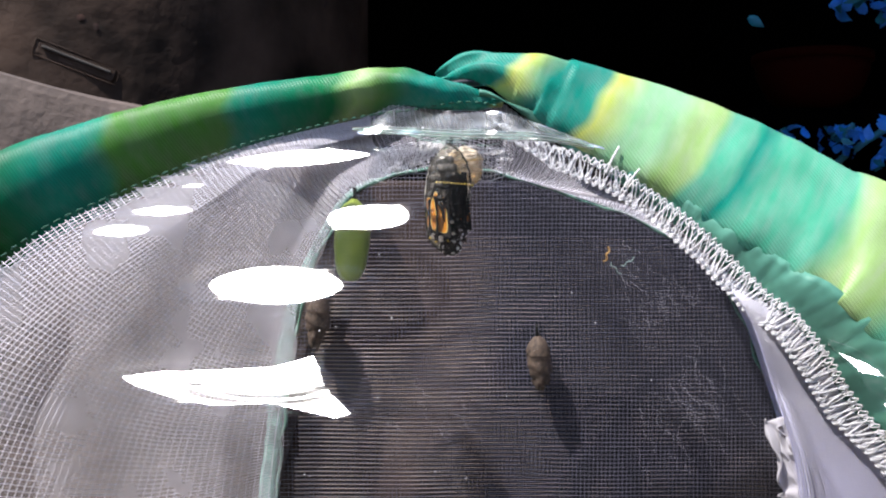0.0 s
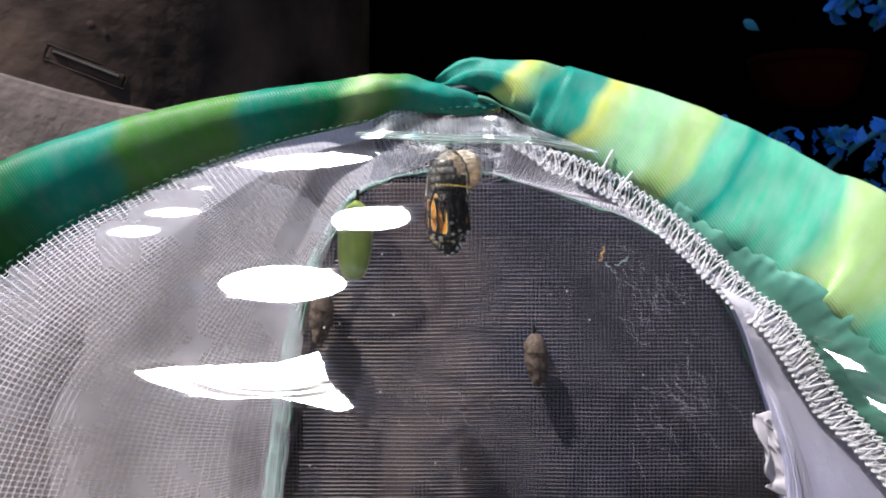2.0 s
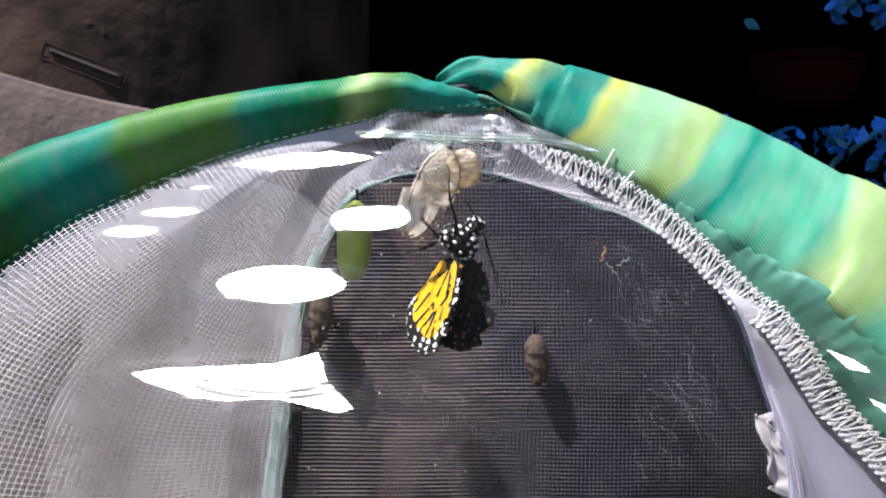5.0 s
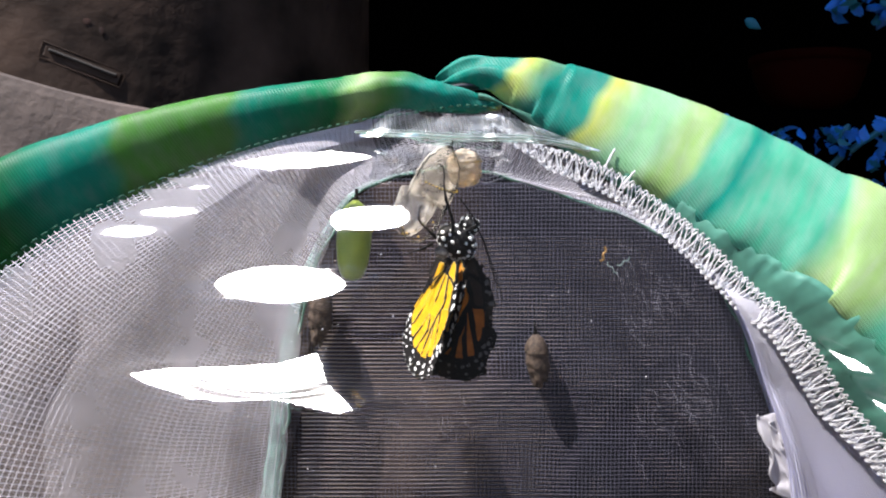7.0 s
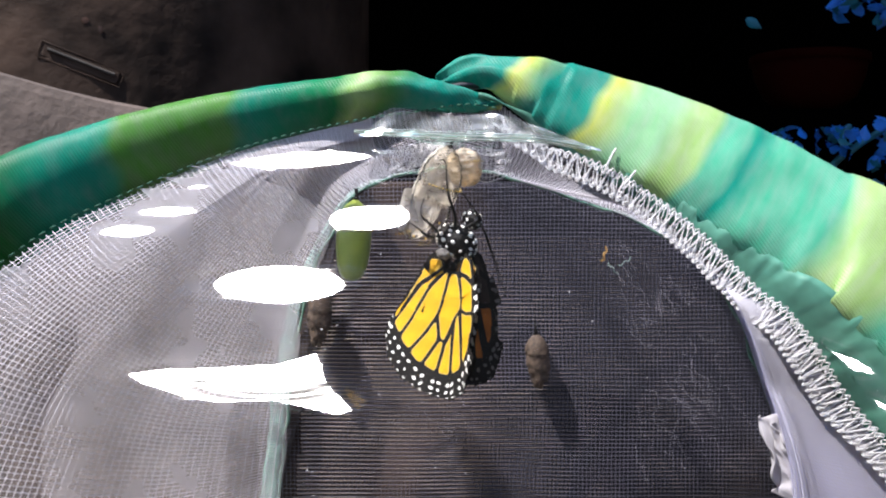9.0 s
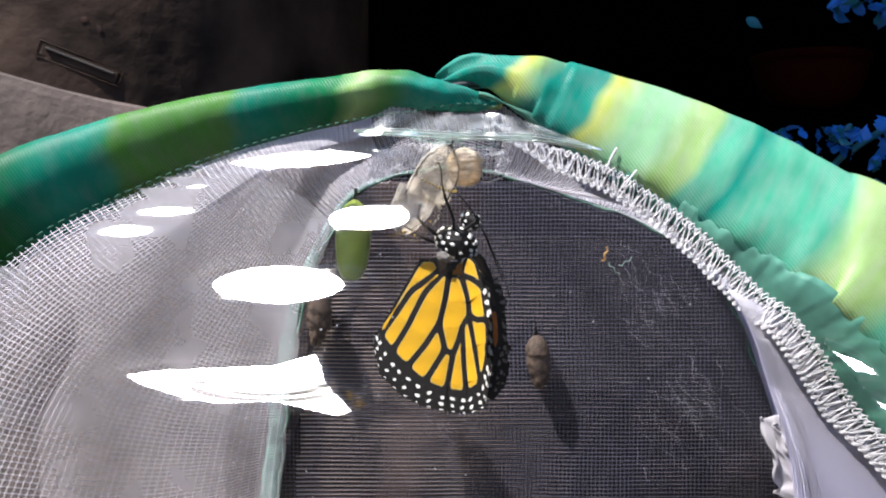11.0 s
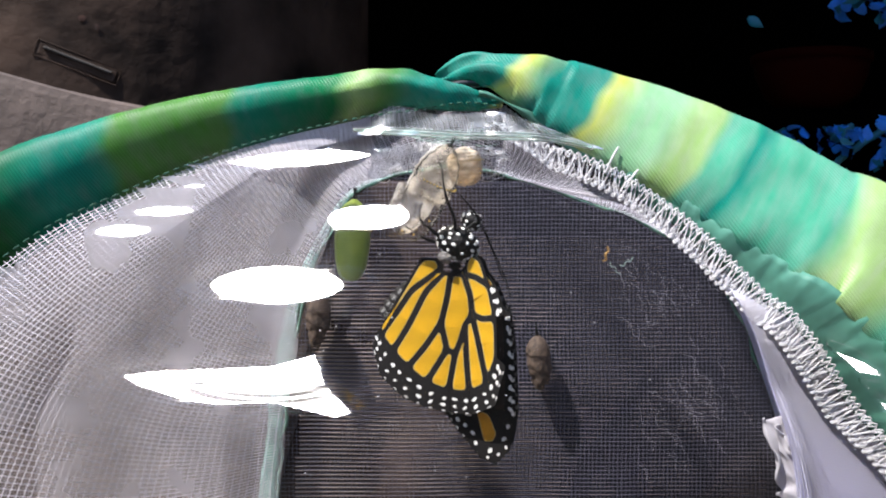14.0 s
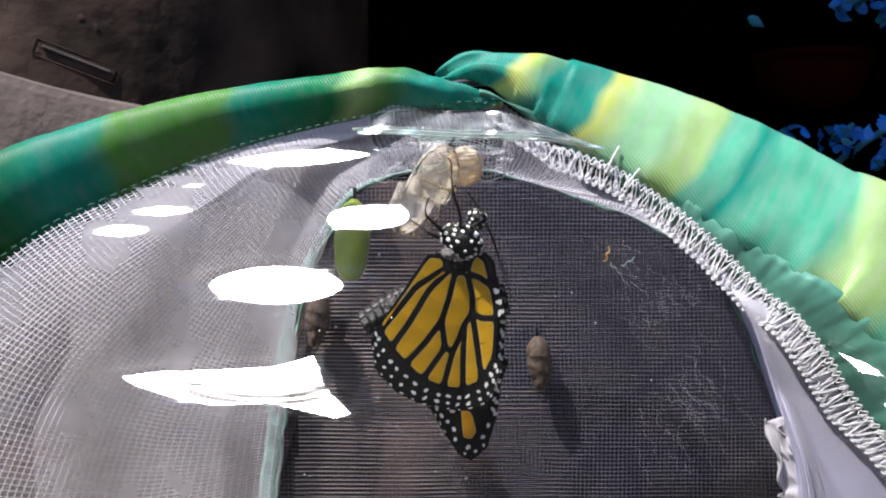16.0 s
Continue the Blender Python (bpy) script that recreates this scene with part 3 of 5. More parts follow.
def vinyl_film(cage):
    """Clear wrinkled film over the ring's mouth."""
    def steps(a, b, lo, hi, fine, coarse):
        out, v = [], a
        while v < b:
            out.append(v)
            v += fine if lo <= v <= hi else coarse
        return out
    xs = steps(-0.165, 0.155, -0.086, -0.004, 0.0005, 0.0022)
    xs = [x for x in xs if x < 0.09] + steps(0.0905, 0.155, 0.09, 0.115, 0.0006, 0.0022)
    zs = steps(0.012, 0.2315, 0.155, 0.2315, 0.0004, 0.0022)
    verts, faces, inside = [], [], []
    for z in zs:
        for x in xs:
            y = FILM_Y + 0.0010 * noise.noise(Vector((x * 16, 3.1, z * 24))) + crease_height(x, z)
            verts.append((x, y, z))
            q = math.atan2(x - CENTRE[0], z - CENTRE[1]) % (2 * math.pi)
            r = np.interp(q, RING_POLAR[:, 0], RING_POLAR[:, 1]) - 1.12 * np.interp(q, RING_POLAR[:, 0], RING_POLAR[:, 3])
            inside.append(math.hypot(x - CENTRE[0], z - CENTRE[1]) < r + (0.006 if x > 0.085 else 0))
    nx = len(xs)
    for j in range(len(zs) - 1):
        for i in range(nx - 1):
            f = (j * nx + i, j * nx + i + 1, (j + 1) * nx + i + 1, (j + 1) * nx + i)
            if all(inside[k] for k in f):
                faces.append(f)
    ob = raw_part("vinyl_window", verts, faces, M_VINYL, cage, "clear wrinkled vinyl film with bright glare")
    ob.visible_shadow = False
    # a second, cloudier layer of film, up to the green strip, added to brighten the net
    verts, faces, inside = [], [], []
    xs, zs = np.linspace(-0.165, -0.020, 60), np.linspace(0.012, 0.2285, 80)
    for z in zs:
        edge = np.interp(z, (0.0, 0.10, 0.142, 0.184, 0.2055, 0.214, 0.2285), (-0.050, -0.046, -0.0397, -0.0343, -0.0262, -0.036, -0.085))
        edge += 0.003 * noise.noise(Vector((0.3, 5.5, z * 70)))
        for i in range(60):
            x = -0.165 + (edge + 0.165) * i / 59
            verts.append((x, FILM_Y + 0.005 + 0.0014 * noise.noise(Vector((x * 22, 8.1, z * 30))), z))
            q = math.atan2(x - CENTRE[0], z - CENTRE[1]) % (2 * math.pi)
            r = np.interp(q, RING_POLAR[:, 0], RING_POLAR[:, 1]) - 1.12 * np.interp(q, RING_POLAR[:, 0], RING_POLAR[:, 3])
            inside.append(math.hypot(x - CENTRE[0], z - CENTRE[1]) < r)
    for j in range(79):
        for i in range(59):
            f = (j * 60 + i, j * 60 + i + 1, (j + 1) * 60 + i + 1, (j + 1) * 60 + i)
            if all(inside[k] for k in f):
                faces.append(f)
    cloudy = raw_part("cloudy_film", verts, faces, M_CLOUDY, ob, "cloudy layer of film, hazed to brighten the net behind")
    cloudy.visible_shadow = False
    # folded upper hem of the film
    verts, faces = [], []
    for dz, dy, r in ((0.0, 0.0, 0.00042), (0.0008, 0.001, 0.0003), (-0.0007, 0.0005, 0.00025)):
        pts = smooth_path([(-0.0215, 0.274 + dy, 0.2285 + dz * 0.3), (-0.010, 0.273 + dy, 0.2279 + dz), (0.006, 0.273 + dy, 0.2270 + dz), (0.022, 0.273 + dy, 0.2266 + dz),
                           (0.036, 0.276 + dy, 0.2245 + dz * 0.5)], 10)
        add_tube(verts, faces, pts, r, 6)
    flap_v, flap_f = [], []
    for i in range(71):
        x = -0.0205 + 0.0590 * i / 70
        low = float(np.interp(x, (-0.0205, -0.006, 0.012, 0.030, 0.0385), (0.2276, 0.2274, 0.2266, 0.2258, 0.2238)))
        top = float(np.interp(x, (-0.0205, -0.0165, -0.0130, -0.0080, -0.002, 0.006, 0.013, 0.018, 0.030, 0.0385), (0.2282, 0.2310, 0.2333, 0.2336, 0.2322, 0.2326, 0.2331, 0.2318, 0.2274, 0.2242)))
        for j in range(11):
            z = low + (top - low) * j / 10
            flap_v.append((x, 0.2762 + 0.0016 * noise.noise(Vector((x * 210, 2.2, z * 260))) + 0.0012 * noise.noise(Vector((x * 90, 6.0, z * 420))) + 0.0006 * j / 10, z))
    for i in range(70):
        for j in range(10):
            a = i * 11 + j
            flap_f.append((a, a + 1, a + 12, a + 11))
    flap = raw_part("crumpled_edge", flap_v, flap_f, M_CRUMPLE, ob, "crumpled clear upper edge")
    flap.visible_shadow = False
    fold = raw_part("film_fold", verts, faces, M_FOLD, ob, "folded greenish clear edge")
    fold.visible_shadow = False
    return ob


# haze strong enough to veil and lighten the net behind it
M_CLOUDY = film_material("cloudy_film", 0.25, 0.35, (1, 1, 1), 1.2, 45.0, 0.45, (0.97, 0.94, 1.0))
M_CRUMPLE = film_material("crumpled_film", 0.20, 0.30, (0.97, 1.0, 0.99), 1.5, 160.0, 0.6, (0.95, 1.0, 0.99))
M_FOLD = film_material("film_fold", 0.14, 0.35, (0.72, 0.85, 0.80), 1.2, 120.0)


def butterfly_cage():
    cage = thing("butterfly_cage", "white net pop-up cage with green tie-dyed rim, lying on its side", "cage", (0, 0, 0))
    # the long sleeve: from the right of the joint all the way round to the left of it
    start = [(-1.6, 303, 244.6, 0.8), (2.4, 302.5, 245.6, 2.6), (8.2, 301, 246.6, 4.2), (14.1, 300, 246.0, 5.0), (20, 299, 244.0, 6.5), (25.9, 299, 242.0, 8.0)]
    end = [(-27, 299, 239.2, 6.2), (-12.3, 299, 241.6, 4.9), (-3.5, 298, 241.0, 4.2), (5.3, 297.5, 239.7, 3.2), (12.6, 298, 238.4, 1.8), (15.6, 299, 237.8, 0.7)]
    right = smooth_path(start + RING[1:10], 14)
    left = smooth_path(RING[9:18] + end, 14)
    sleeve("rim_sleeve", [np.array(p) / 1000 for p in right], cage, "aqua and lime tie-dyed satin sleeve, puckered")
    sleeve("rim_sleeve", [np.array(p) / 1000 for p in left], cage, "dark green tie-dyed satin sleeve")
    # net tube
    verts, faces = [], []
    thin = 0.00012
    turns = 520
    for k in range(turns):
        q = 2 * math.pi * k / turns
        add_tube(verts, faces, [net_wall_point(q, v / 8) for v in range(9)], thin, 3)
    for j in range(1, 64):
        first, last = (0.66, 2 * math.pi - 0.30) if j % 2 else (0.0, 2 * math.pi)
        add_tube(verts, faces, [net_wall_point(first + (last - first) * k / 180, j / 64) for k in range(181)], thin, 3)
    tagged(raw_part("net_wall", verts, faces, M_NET, cage, "white net wall of fine square mesh"), kind="stuff")
    # the close-woven strip of the wall
    verts, faces = [], []
    for k in range(460):
        q = 0.76 + 1.36 * k / 460
        add_tube(verts, faces, [net_wall_point(q, v / 6) + Vector((0, 0.0005, 0)) for v in range(7)], 0.00010, 3)
    for j in range(1, 90):
        add_tube(verts, faces, [net_wall_point(0.76 + 1.36 * k / 90, j / 90) + Vector((0, 0.0005, 0)) for k in range(91)], 0.00010, 3)
    base = len(verts)
    for k in range(91):
        for j in range(25):
            verts.append(net_wall_point(0.76 + 1.36 * k / 90, 0.01 + 0.98 * j / 24) + Vector((0, 0.0006, 0)))
    for k in range(90):
        for j in range(24):
            a = base + k * 25 + j
            faces.append((a, a + 1, a + 26, a + 25))
    tagged(raw_part("lining_strip", verts, faces, M_LINING, cage, "close-woven pale lavender strip"), kind="stuff")
    # back panel of net
    verts, faces = [], []
    step = 0.00125
    rear_v, rear_f = [], []

    def span(fixed, along_x):
        hits = []
        for s in np.linspace(-0.10, 0.24, 273):
            x, z = (s, fixed) if along_x else (fixed, s)
            dx, dz = x - CENTRE[0], z - CENTRE[1]
            r = np.interp(math.atan2(dx, dz) % (2 * math.pi), PANEL_POLAR[:, 0], PANEL_POLAR[:, 1])
            if math.hypot(dx, dz) <= r:
                hits.append(s)
        return hits

    def panel_y(x, z):
        return PANEL_Y + 0.002 * noise.noise(Vector((x * 25, 7.7, z * 25)))

    for k in range(200):
        z = 0.01 + k * step
        h = span(z, True)
        if h:
            add_tube(verts, faces, [(x, panel_y(x, z), z + 0.0006 * noise.noise(Vector((x * 30, 1, z * 30)))) for x in np.linspace(h[0], h[-1], 40)], 0.000095, 3)
            # an added second layer of threads close behind, tapering so one side looks lit
            far = h[-1] - 0.006
            if z < 0.203 and far > h[0] + 0.012:
                add_tube(rear_v, rear_f, [(x, panel_y(x, z) + 0.003, z + 0.0005 + 0.006 * (x - 0.02) + 0.0009 * noise.noise(Vector((x * 24, 4, z * 24)))) for x in np.linspace(h[0] + 0.004, far, 40)],
                         [0.00017 - 0.00015 * min(1.0, 1.6 * i / 39) ** 0.9 for i in range(40)], 3)
        x = -0.06 + k * step
        h = span(x, False)
        if h:
            add_tube(verts, faces, [(x + 0.0006 * noise.noise(Vector((x * 30, 5, z * 30))), panel_y(x, z), z) for z in np.linspace(h[0], h[-1], 40)], 0.00007, 3)
    tagged(raw_part("net_panel", verts, faces, M_BACKNET, cage, "net end panel, its threads coloured grey for shade"), kind="stuff")
    tagged(raw_part("rear_net", rear_v, rear_f, M_REARNET, cage, "brownish second layer of net threads, tapered to lighten one side"), kind="stuff")
    # binding round the panel: a ragged cord, and on one side a flat faded ribbon
    verts, faces = [], []
    pts = [panel_edge(2 * math.pi * k / 240) + Vector((noise.noise(Vector((k * 0.33, 1.7, 0))), 0, noise.noise(Vector((k * 0.33, 9.2, 0))))) * 0.0013 for k in range(240)]
    add_tube(verts, faces, pts, [0.0005 * (1 + 0.8 * noise.noise(Vector((k * 0.4, 0, 0)))) for k in range(240)], 6, True)
    raw_part("panel_binding", verts, faces, M_BIND, cage, "faded green frayed cord")
    verts, faces = [], []
    for k in range(121):
        q = 2 * math.pi * (0.54 + 0.42 * k / 120)
        p = panel_edge(q)
        rad = Vector((p.x - CENTRE[0], 0, p.z - CENTRE[1])).normalized()
        wide = 0.0046 * (1 + 0.35 * noise.noise(Vector((k * 0.21, 3.0, 0)))) * min(1, (120 - k) / 25)
        for j in range(5):
            verts.append(p + rad * (wide * j / 4 + 0.0006 * noise.noise(Vector((k * 0.5, j * 0.7, 0)))) + Vector((0, -0.0035 + 0.0012 * noise.noise(Vector((k * 0.3, j * 0.8, 7))), 0)))
    for k in range(120):
        for j in range(4):
            a = k * 5 + j
            faces.append((a, a + 1, a + 6, a + 5))
    ribbon = raw_part("binding_ribbon", verts, faces, M_RIBBON, cage, "flat faded green ribbon")
    so = ribbon.modifiers.new("thickness", "SOLIDIFY")
    so.thickness = 0.0002
    # spring wire
    verts, faces = [], []
    add_tube(verts, faces, [Vector(p[:3]) for p in RING_PATH[::4]], 0.0011, 6, True)
    raw_part("spring_wire", verts, faces, M_WIRE, cage)
    # overlock seam inside the rim: flat crossing loops of thread between two wavy edge threads
    verts, faces = [], []

    def seam_point(q, off, lift):
        p = hem_inner(q)
        rad = Vector((p.x - CENTRE[0], 0, p.z - CENTRE[1])).normalized()
        sag = 0.0080 * max(0.0, 1 - q / 0.33) ** 1.2
        off = off * min(1.0, 0.55 + 3 * max(q, 0)) - 0.0022 * min(1.0, max(0.0, (q - 0.6) / 0.3))
        return p + rad * off + Vector((0, -0.0050 - lift, -sag))

    steps = 1640
    for lay, rate in enumerate((0.115, 0.13, 0.26)):
        pts, turn = [], lay * 2.1
        for k in range(steps):
            q = 1.64 * k / steps
            turn += rate * (1 + 0.45 * noise.noise(Vector((k * 0.021, 3.0 * lay, 1))))
            wide = (0.0029 + 0.0013 * min(q, 1.0)) * (1 + 0.25 * noise.noise(Vector((k * 0.045, 7.0 * lay, 2))))
            pts.append(seam_point(q, wide * math.sin(turn) * 0.86, 0.00025 * math.cos(turn * 0.5 + lay) + 0.0002))
        add_tube(verts, faces, pts, 0.00019 if lay < 2 else 0.00012, 5)
    for off, amp, r, lift in ((-1.0, 0.00045, 0.00024, 0.0003), (-0.86, 0.0005, 0.00018, 0.0006), (-0.55, 0.0008, 0.00014, 0.0002), (0.98, 0.0006, 0.00017, 0.0002), (0.75, 0.0009, 0.00014, 0.0005)):
        pts = []
        for k in range(521):
            q = -0.02 + 1.66 * k / 520
            wide = 0.0030 + 0.0013 * min(max(q, 0), 1.0)
            pts.append(seam_point(q, wide * 0.88 * off + amp * math.sin(k * 0.98 + off * 7) + 0.0004 * noise.noise(Vector((k * 0.05, off * 5, 0))), lift + 0.0003 * math.cos(k * 0.98)))
        add_tube(verts, faces, pts, r, 5)
    # loose thread ends
    for q, up in ((0.27, 0.0065), (0.33, 0.0045)):
        p = hem_inner(q)
        add_tube(verts, faces, smooth_path([p + Vector((0, -0.0055, 0)), p + Vector((0.0012, -0.007, up * 0.5)), p + Vector((0.0030, -0.007, up)), p + Vector((0.0014, -0.007, up * 0.55))], 6), 0.00028, 5)
    raw_part("overlock_thread", verts, faces, M_LACE, cage, "white looped overlock stitching")
    # running stitch along the sleeve's inner edge
    verts, faces = [], []
    for k in range(75):
        q = -1.5 + 3.0 * k / 150
        a, b = ring_inner(q), ring_inner(q + 0.011)
        lift = Vector((0, -0.0042, 0))
        add_tube(verts, faces, [a + lift, (a + b) / 2 + lift * 1.12, b + lift], 0.00022, 4)
    raw_part("running_stitch", verts, faces, M_STITCH, cage, "teal running stitch")
    # hem between sleeve and seam
    verts, faces, m, cols = [], [], 200, 6
    for k in range(m + 1):
        q = -0.05 + 1.70 * k / m
        a, b = ring_inner(q), hem_inner(q)
        rad = Vector((a.x - CENTRE[0], 0, a.z - CENTRE[1])).normalized()
        a = a + rad * 0.002
        for j in range(cols + 1):
            v = j / cols
            pucker = 0.0006 * noise.noise(Vector((k * 0.35, v * 1.2, 0))) + 0.0007 * noise.noise(Vector((k * 0.12, v * 0.8, 6)))
            verts.append(a.lerp(b, v) + Vector((0, -0.0032 + 0.0004 * v + pucker * (1 - 0.6 * v) - 0.0008 * math.sin(math.pi * v), 0)))
    for k in range(m):
        for j in range(cols):
            a = k * (cols + 1) + j
            faces.append((a, a + 1, a + cols + 2, a + cols + 1))
    hem = raw_part("rim_hem", verts, faces, M_HEM, cage, "pale aqua translucent hem")
    so = hem.modifiers.new("thickness", "SOLIDIFY")
    so.thickness = 0.0003
    vinyl_film(cage)
    return cage


M_BIND = material("green_binding", (0.05, 0.17, 0.12), 0.7, vary=0.6, scale=120, second=(0.18, 0.28, 0.23))
M_RIBBON = film_material("faded_ribbon", 0.42, 0.4, (0.80, 0.94, 0.88), 1.3, 120.0, 0.5, (0.50, 0.86, 0.74))
M_HEM = leafy("aqua_hem", (0.14, 0.42, 0.31), 0.35, 0.5, 0.6, 75.0)
M_STITCH = material("teal_thread", (0.006, 0.075, 0.045), 0.7, vary=0.3)

setting()
rounded_panel()
grey_block()
brown_board()
shrub()
butterfly_cage()


# ---- the animals and small things ----
HANG = Vector((0.0020, 0.292, 0.2266))  # where the first shell hangs
BASE = Vector((0.0030, 0.292, 0.1959))  # where the wings spring from the thorax, at rest


def mm(*v):
    return Vector(v) / 1000


# hindwing, mm from its base: cells between the veins, and the dark border outside each
N3, N4, N5, N6, N7 = (-3.1, -14.5), (-1.6, -21.3), (0.5, -22.4), (3.0, -15.2), (4.8, -12.3)
O1, O2, O3, O4, O5 = (-18.7, -17.7), (-15.6, -22.0), (-11.7, -26.0), (-7.0, -29.9), (-1.3, -32.1)
O6, O7, O8, O9, OT = (4.1, -32.4), (8.8, -29.9), (11.6, -23.1), (11.3, -13.1), (9.5, -5.2)
E1, E2, E3, E4, E5 = (-20.6, -20.5), (-18.9, -27.5), (-13.6, -32.8), (-7.5, -35.8), (-0.8, -37.2)
E6, E7, E8, E9, ET = (5.0, -37.6), (11.0, -35.0), (13.9, -25.0), (13.2, -12.3), (10.5, -4.5)
HIND = [
    ([(-8.1, 2.2), (-4.2, 2.0), (-3.2, 0.2), (-3.4, -1.2), (-10.6, -6.2), (-14.3, -11.7), O1, (-18.9, -16.4), (-15.2, -9.8)], [O1, E1, (-19.4, -16.6), (-18.9, -16.4)]),
    ([(-3.4, -1.2), (-2.4, -1.7), (-7.0, -6.6), (-11.4, -15.3), O2, O1, (-14.3, -11.7), (-10.6, -6.2)], [O2, E2, E1, O1]),
    ([(-2.4, -1.7), (-0.6, -1.9), (-1.6, -8.5), N3, (-7.0, -20.4), O3, O2, (-11.4, -15.3), (-7.0, -6.6)], [O3, E3, E2, O2]),
    ([N3, N4, O4, O3, (-7.0, -20.4)], [O4, E4, E3, O3]),
    ([N4, N5, O5, O4], [O5, E5, E4, O4]),
    ([N5, (1.9, -19), N6, (3.4, -24), O6, O5], [O6, E6, E5, O5]),
    ([N6, N7, (6.2, -18), O7, O6, (3.4, -24)], [O7, E7, E6, O6]),
    ([N7, (7.5, -13.4), O9, O8, O7, (6.2, -18)], [O8, E8, E7, O7]),
    ([(2.5, -2.0), (6, -3.0), OT, O9, (7.5, -13.4), N7, (4.4, -7.5)], [OT, ET, E9, O9]),
    ([(2.5, -2.0), (3.2, 1.5), (4.6, 3.4), (7.2, 1.5), OT, (6, -3.0)], None),
    ([(-0.6, -1.9), (2.5, -2.0), (4.4, -7.5), N7, N6, (1.9, -19), N5, N4, N3, (-1.6, -8.5)], None),
]
# forewing: cells and border
P1, Q1, R1, S1, T1, U1, V1 = (3, -10), (8.5, -12), (2, -22), (8, -24), (-4, -20), (3.5, -34), (8, -36)
FORE = [
    ([(3, 2), (7, 2), (10.5, -3.5), Q1, (5.5, -5)], None),
    ([(-1, -2), (3, 2), (5.5, -5), P1, (-2, -9)], None),
    ([(5.5, -5), Q1, S1, R1, P1], None),
    ([(-1, -2), (-2, -9), T1, (-8.5, -14.5), (-6, -8)], None),
    ([(-2, -9), P1, R1, T1], None),
    ([Q1, (10.5, -3.5), (12.6, -10), (13.0, -23), S1], [(12.6, -10), (13.6, -10), (14.4, -23), (13, -23)]),
    ([T1, R1, (-1.5, -31), (-6, -28.5)], [(-1.5, -31), (-3, -36.5), (-9.5, -28), (-6, -28.5)]),
    ([(-8.5, -14.5), T1, (-6, -28.5), (-8.3, -27)], None),
    ([R1, S1, V1, U1, (-1.5, -31)], [U1, (1.5, -43), (-3, -36.5), (-1.5, -31)]),
    ([S1, (13, -23), (12.4, -36), V1], [(13, -23), (14.4, -23), (14.2, -38), (12.4, -36)]),
    ([U1, V1, (10, -41.5), (8.5, -44.0), (5.4, -43.8)], [V1, (12.4, -36), (14.2, -38), (12.6, -45.5), (8.8, -49.3), (5, -47.5), (1.5, -43), U1, (5.4, -43.8), (8.5, -44.0), (10, -41.5)]),
]
TIP_SPOTS = [(7.4, -45.6, 0.9, 0.65, 1), (11.2, -42.8, 0.8, 0.6, 0.5), (3.9, -43.6, 0.7, 0.55, 2), (6.8, -47.4, 0.5, 0.4, 2), (9.6, -46.6, 0.6, 0.4, 1), (12.3, -39.6, 0.75, 0.55, 1.4), (3.2, -41.0, 0.8, 0.55, 2.2), (11.6, -45.0, 0.4, 0.6, 0.3)]


def spots_in(poly, rng):
    """White spots along a border quad (inner edge a to d, outer edge b to c): a row of large ones, a row of smaller ones and a pale fringe."""
    a, b, c, d = (Vector((*p, 0)) for p in poly[:4])
    out = []
    span = max((c - b).length, (d - a).length)
    run = math.atan2((c - b).y, (c - b).x)
    n = max(1, round(span / 3.1))
    for row, big, shift in ((0.34, 1.0, 0.0), (0.70, 0.88, 0.22)):
        for k in range(n):
            u = min(0.93, (k + 0.5 + shift / 2 + 0.14 * rng.uniform(-1, 1)) / n)
            p = a.lerp(b, row + 0.05 * rng.uniform(-1, 1)).lerp(d.lerp(c, row), u)
            out.append((p.x, p.y, big * rng.uniform(0.55, 1.02), big * rng.uniform(0.42, 0.62), run + rng.uniform(-0.5, 0.9)))
    for k in range(n):
        p = b.lerp(c, (k + 0.5) / n).lerp(a.lerp(d, 0.5), 0.035)
        out.append((p.x, p.y, rng.uniform(0.4, 0.75), 0.16, run))
    return out


def inset(poly, d):
    """The outline of a cell drawn in by d on all sides."""
    area = sum(p[0] * q[1] - q[0] * p[1] for p, q in zip(poly, poly[1:] + poly[:1]))
    sgn = 1 if area > 0 else -1
    lines = []
    for p, q in zip(poly, poly[1:] + poly[:1]):
        e = Vector((q[0] - p[0], q[1] - p[1])).normalized()
        nrm = Vector((-e.y, e.x)) * sgn
        lines.append((Vector(p) + nrm * d, e))
    out = []
    for (p, e), (q, f) in zip([lines[-1]] + lines[:-1], lines):
        cross = e.x * f.y - e.y * f.x
        out.append(tuple(q) if abs(cross) < 0.12 else tuple(p + e * ((q - p).x * f.y - (q - p).y * f.x) / cross))
    return out


def rounded(poly, rounds=2):
    for _ in range(rounds):
        poly = [tuple(np.array(p) * (1 - u) + np.array(q) * u) for p, q in zip(poly, poly[1:] + poly[:1]) for u in (0.13, 0.87)]
    return poly


def scalloped(border):
    """The border with small bays along its outer edge."""
    if len(border) != 4:
        return border
    a, b, c, d = (Vector((*p, 0)) for p in border)
    n = max(1, round((c - b).length / 3.1))
    away = ((b + c) / 2 - (a + d) / 2).normalized()
    edge = []
    for k in range(n):
        for u, h in ((0.0, 0.0), (0.25, 0.22), (0.5, 0.3), (0.75, 0.22)):
            edge.append(b.lerp(c, (k + u) / n) + away * h)
    return [border[0]] + [(p.x, p.y) for p in edge] + [border[2], border[3]]


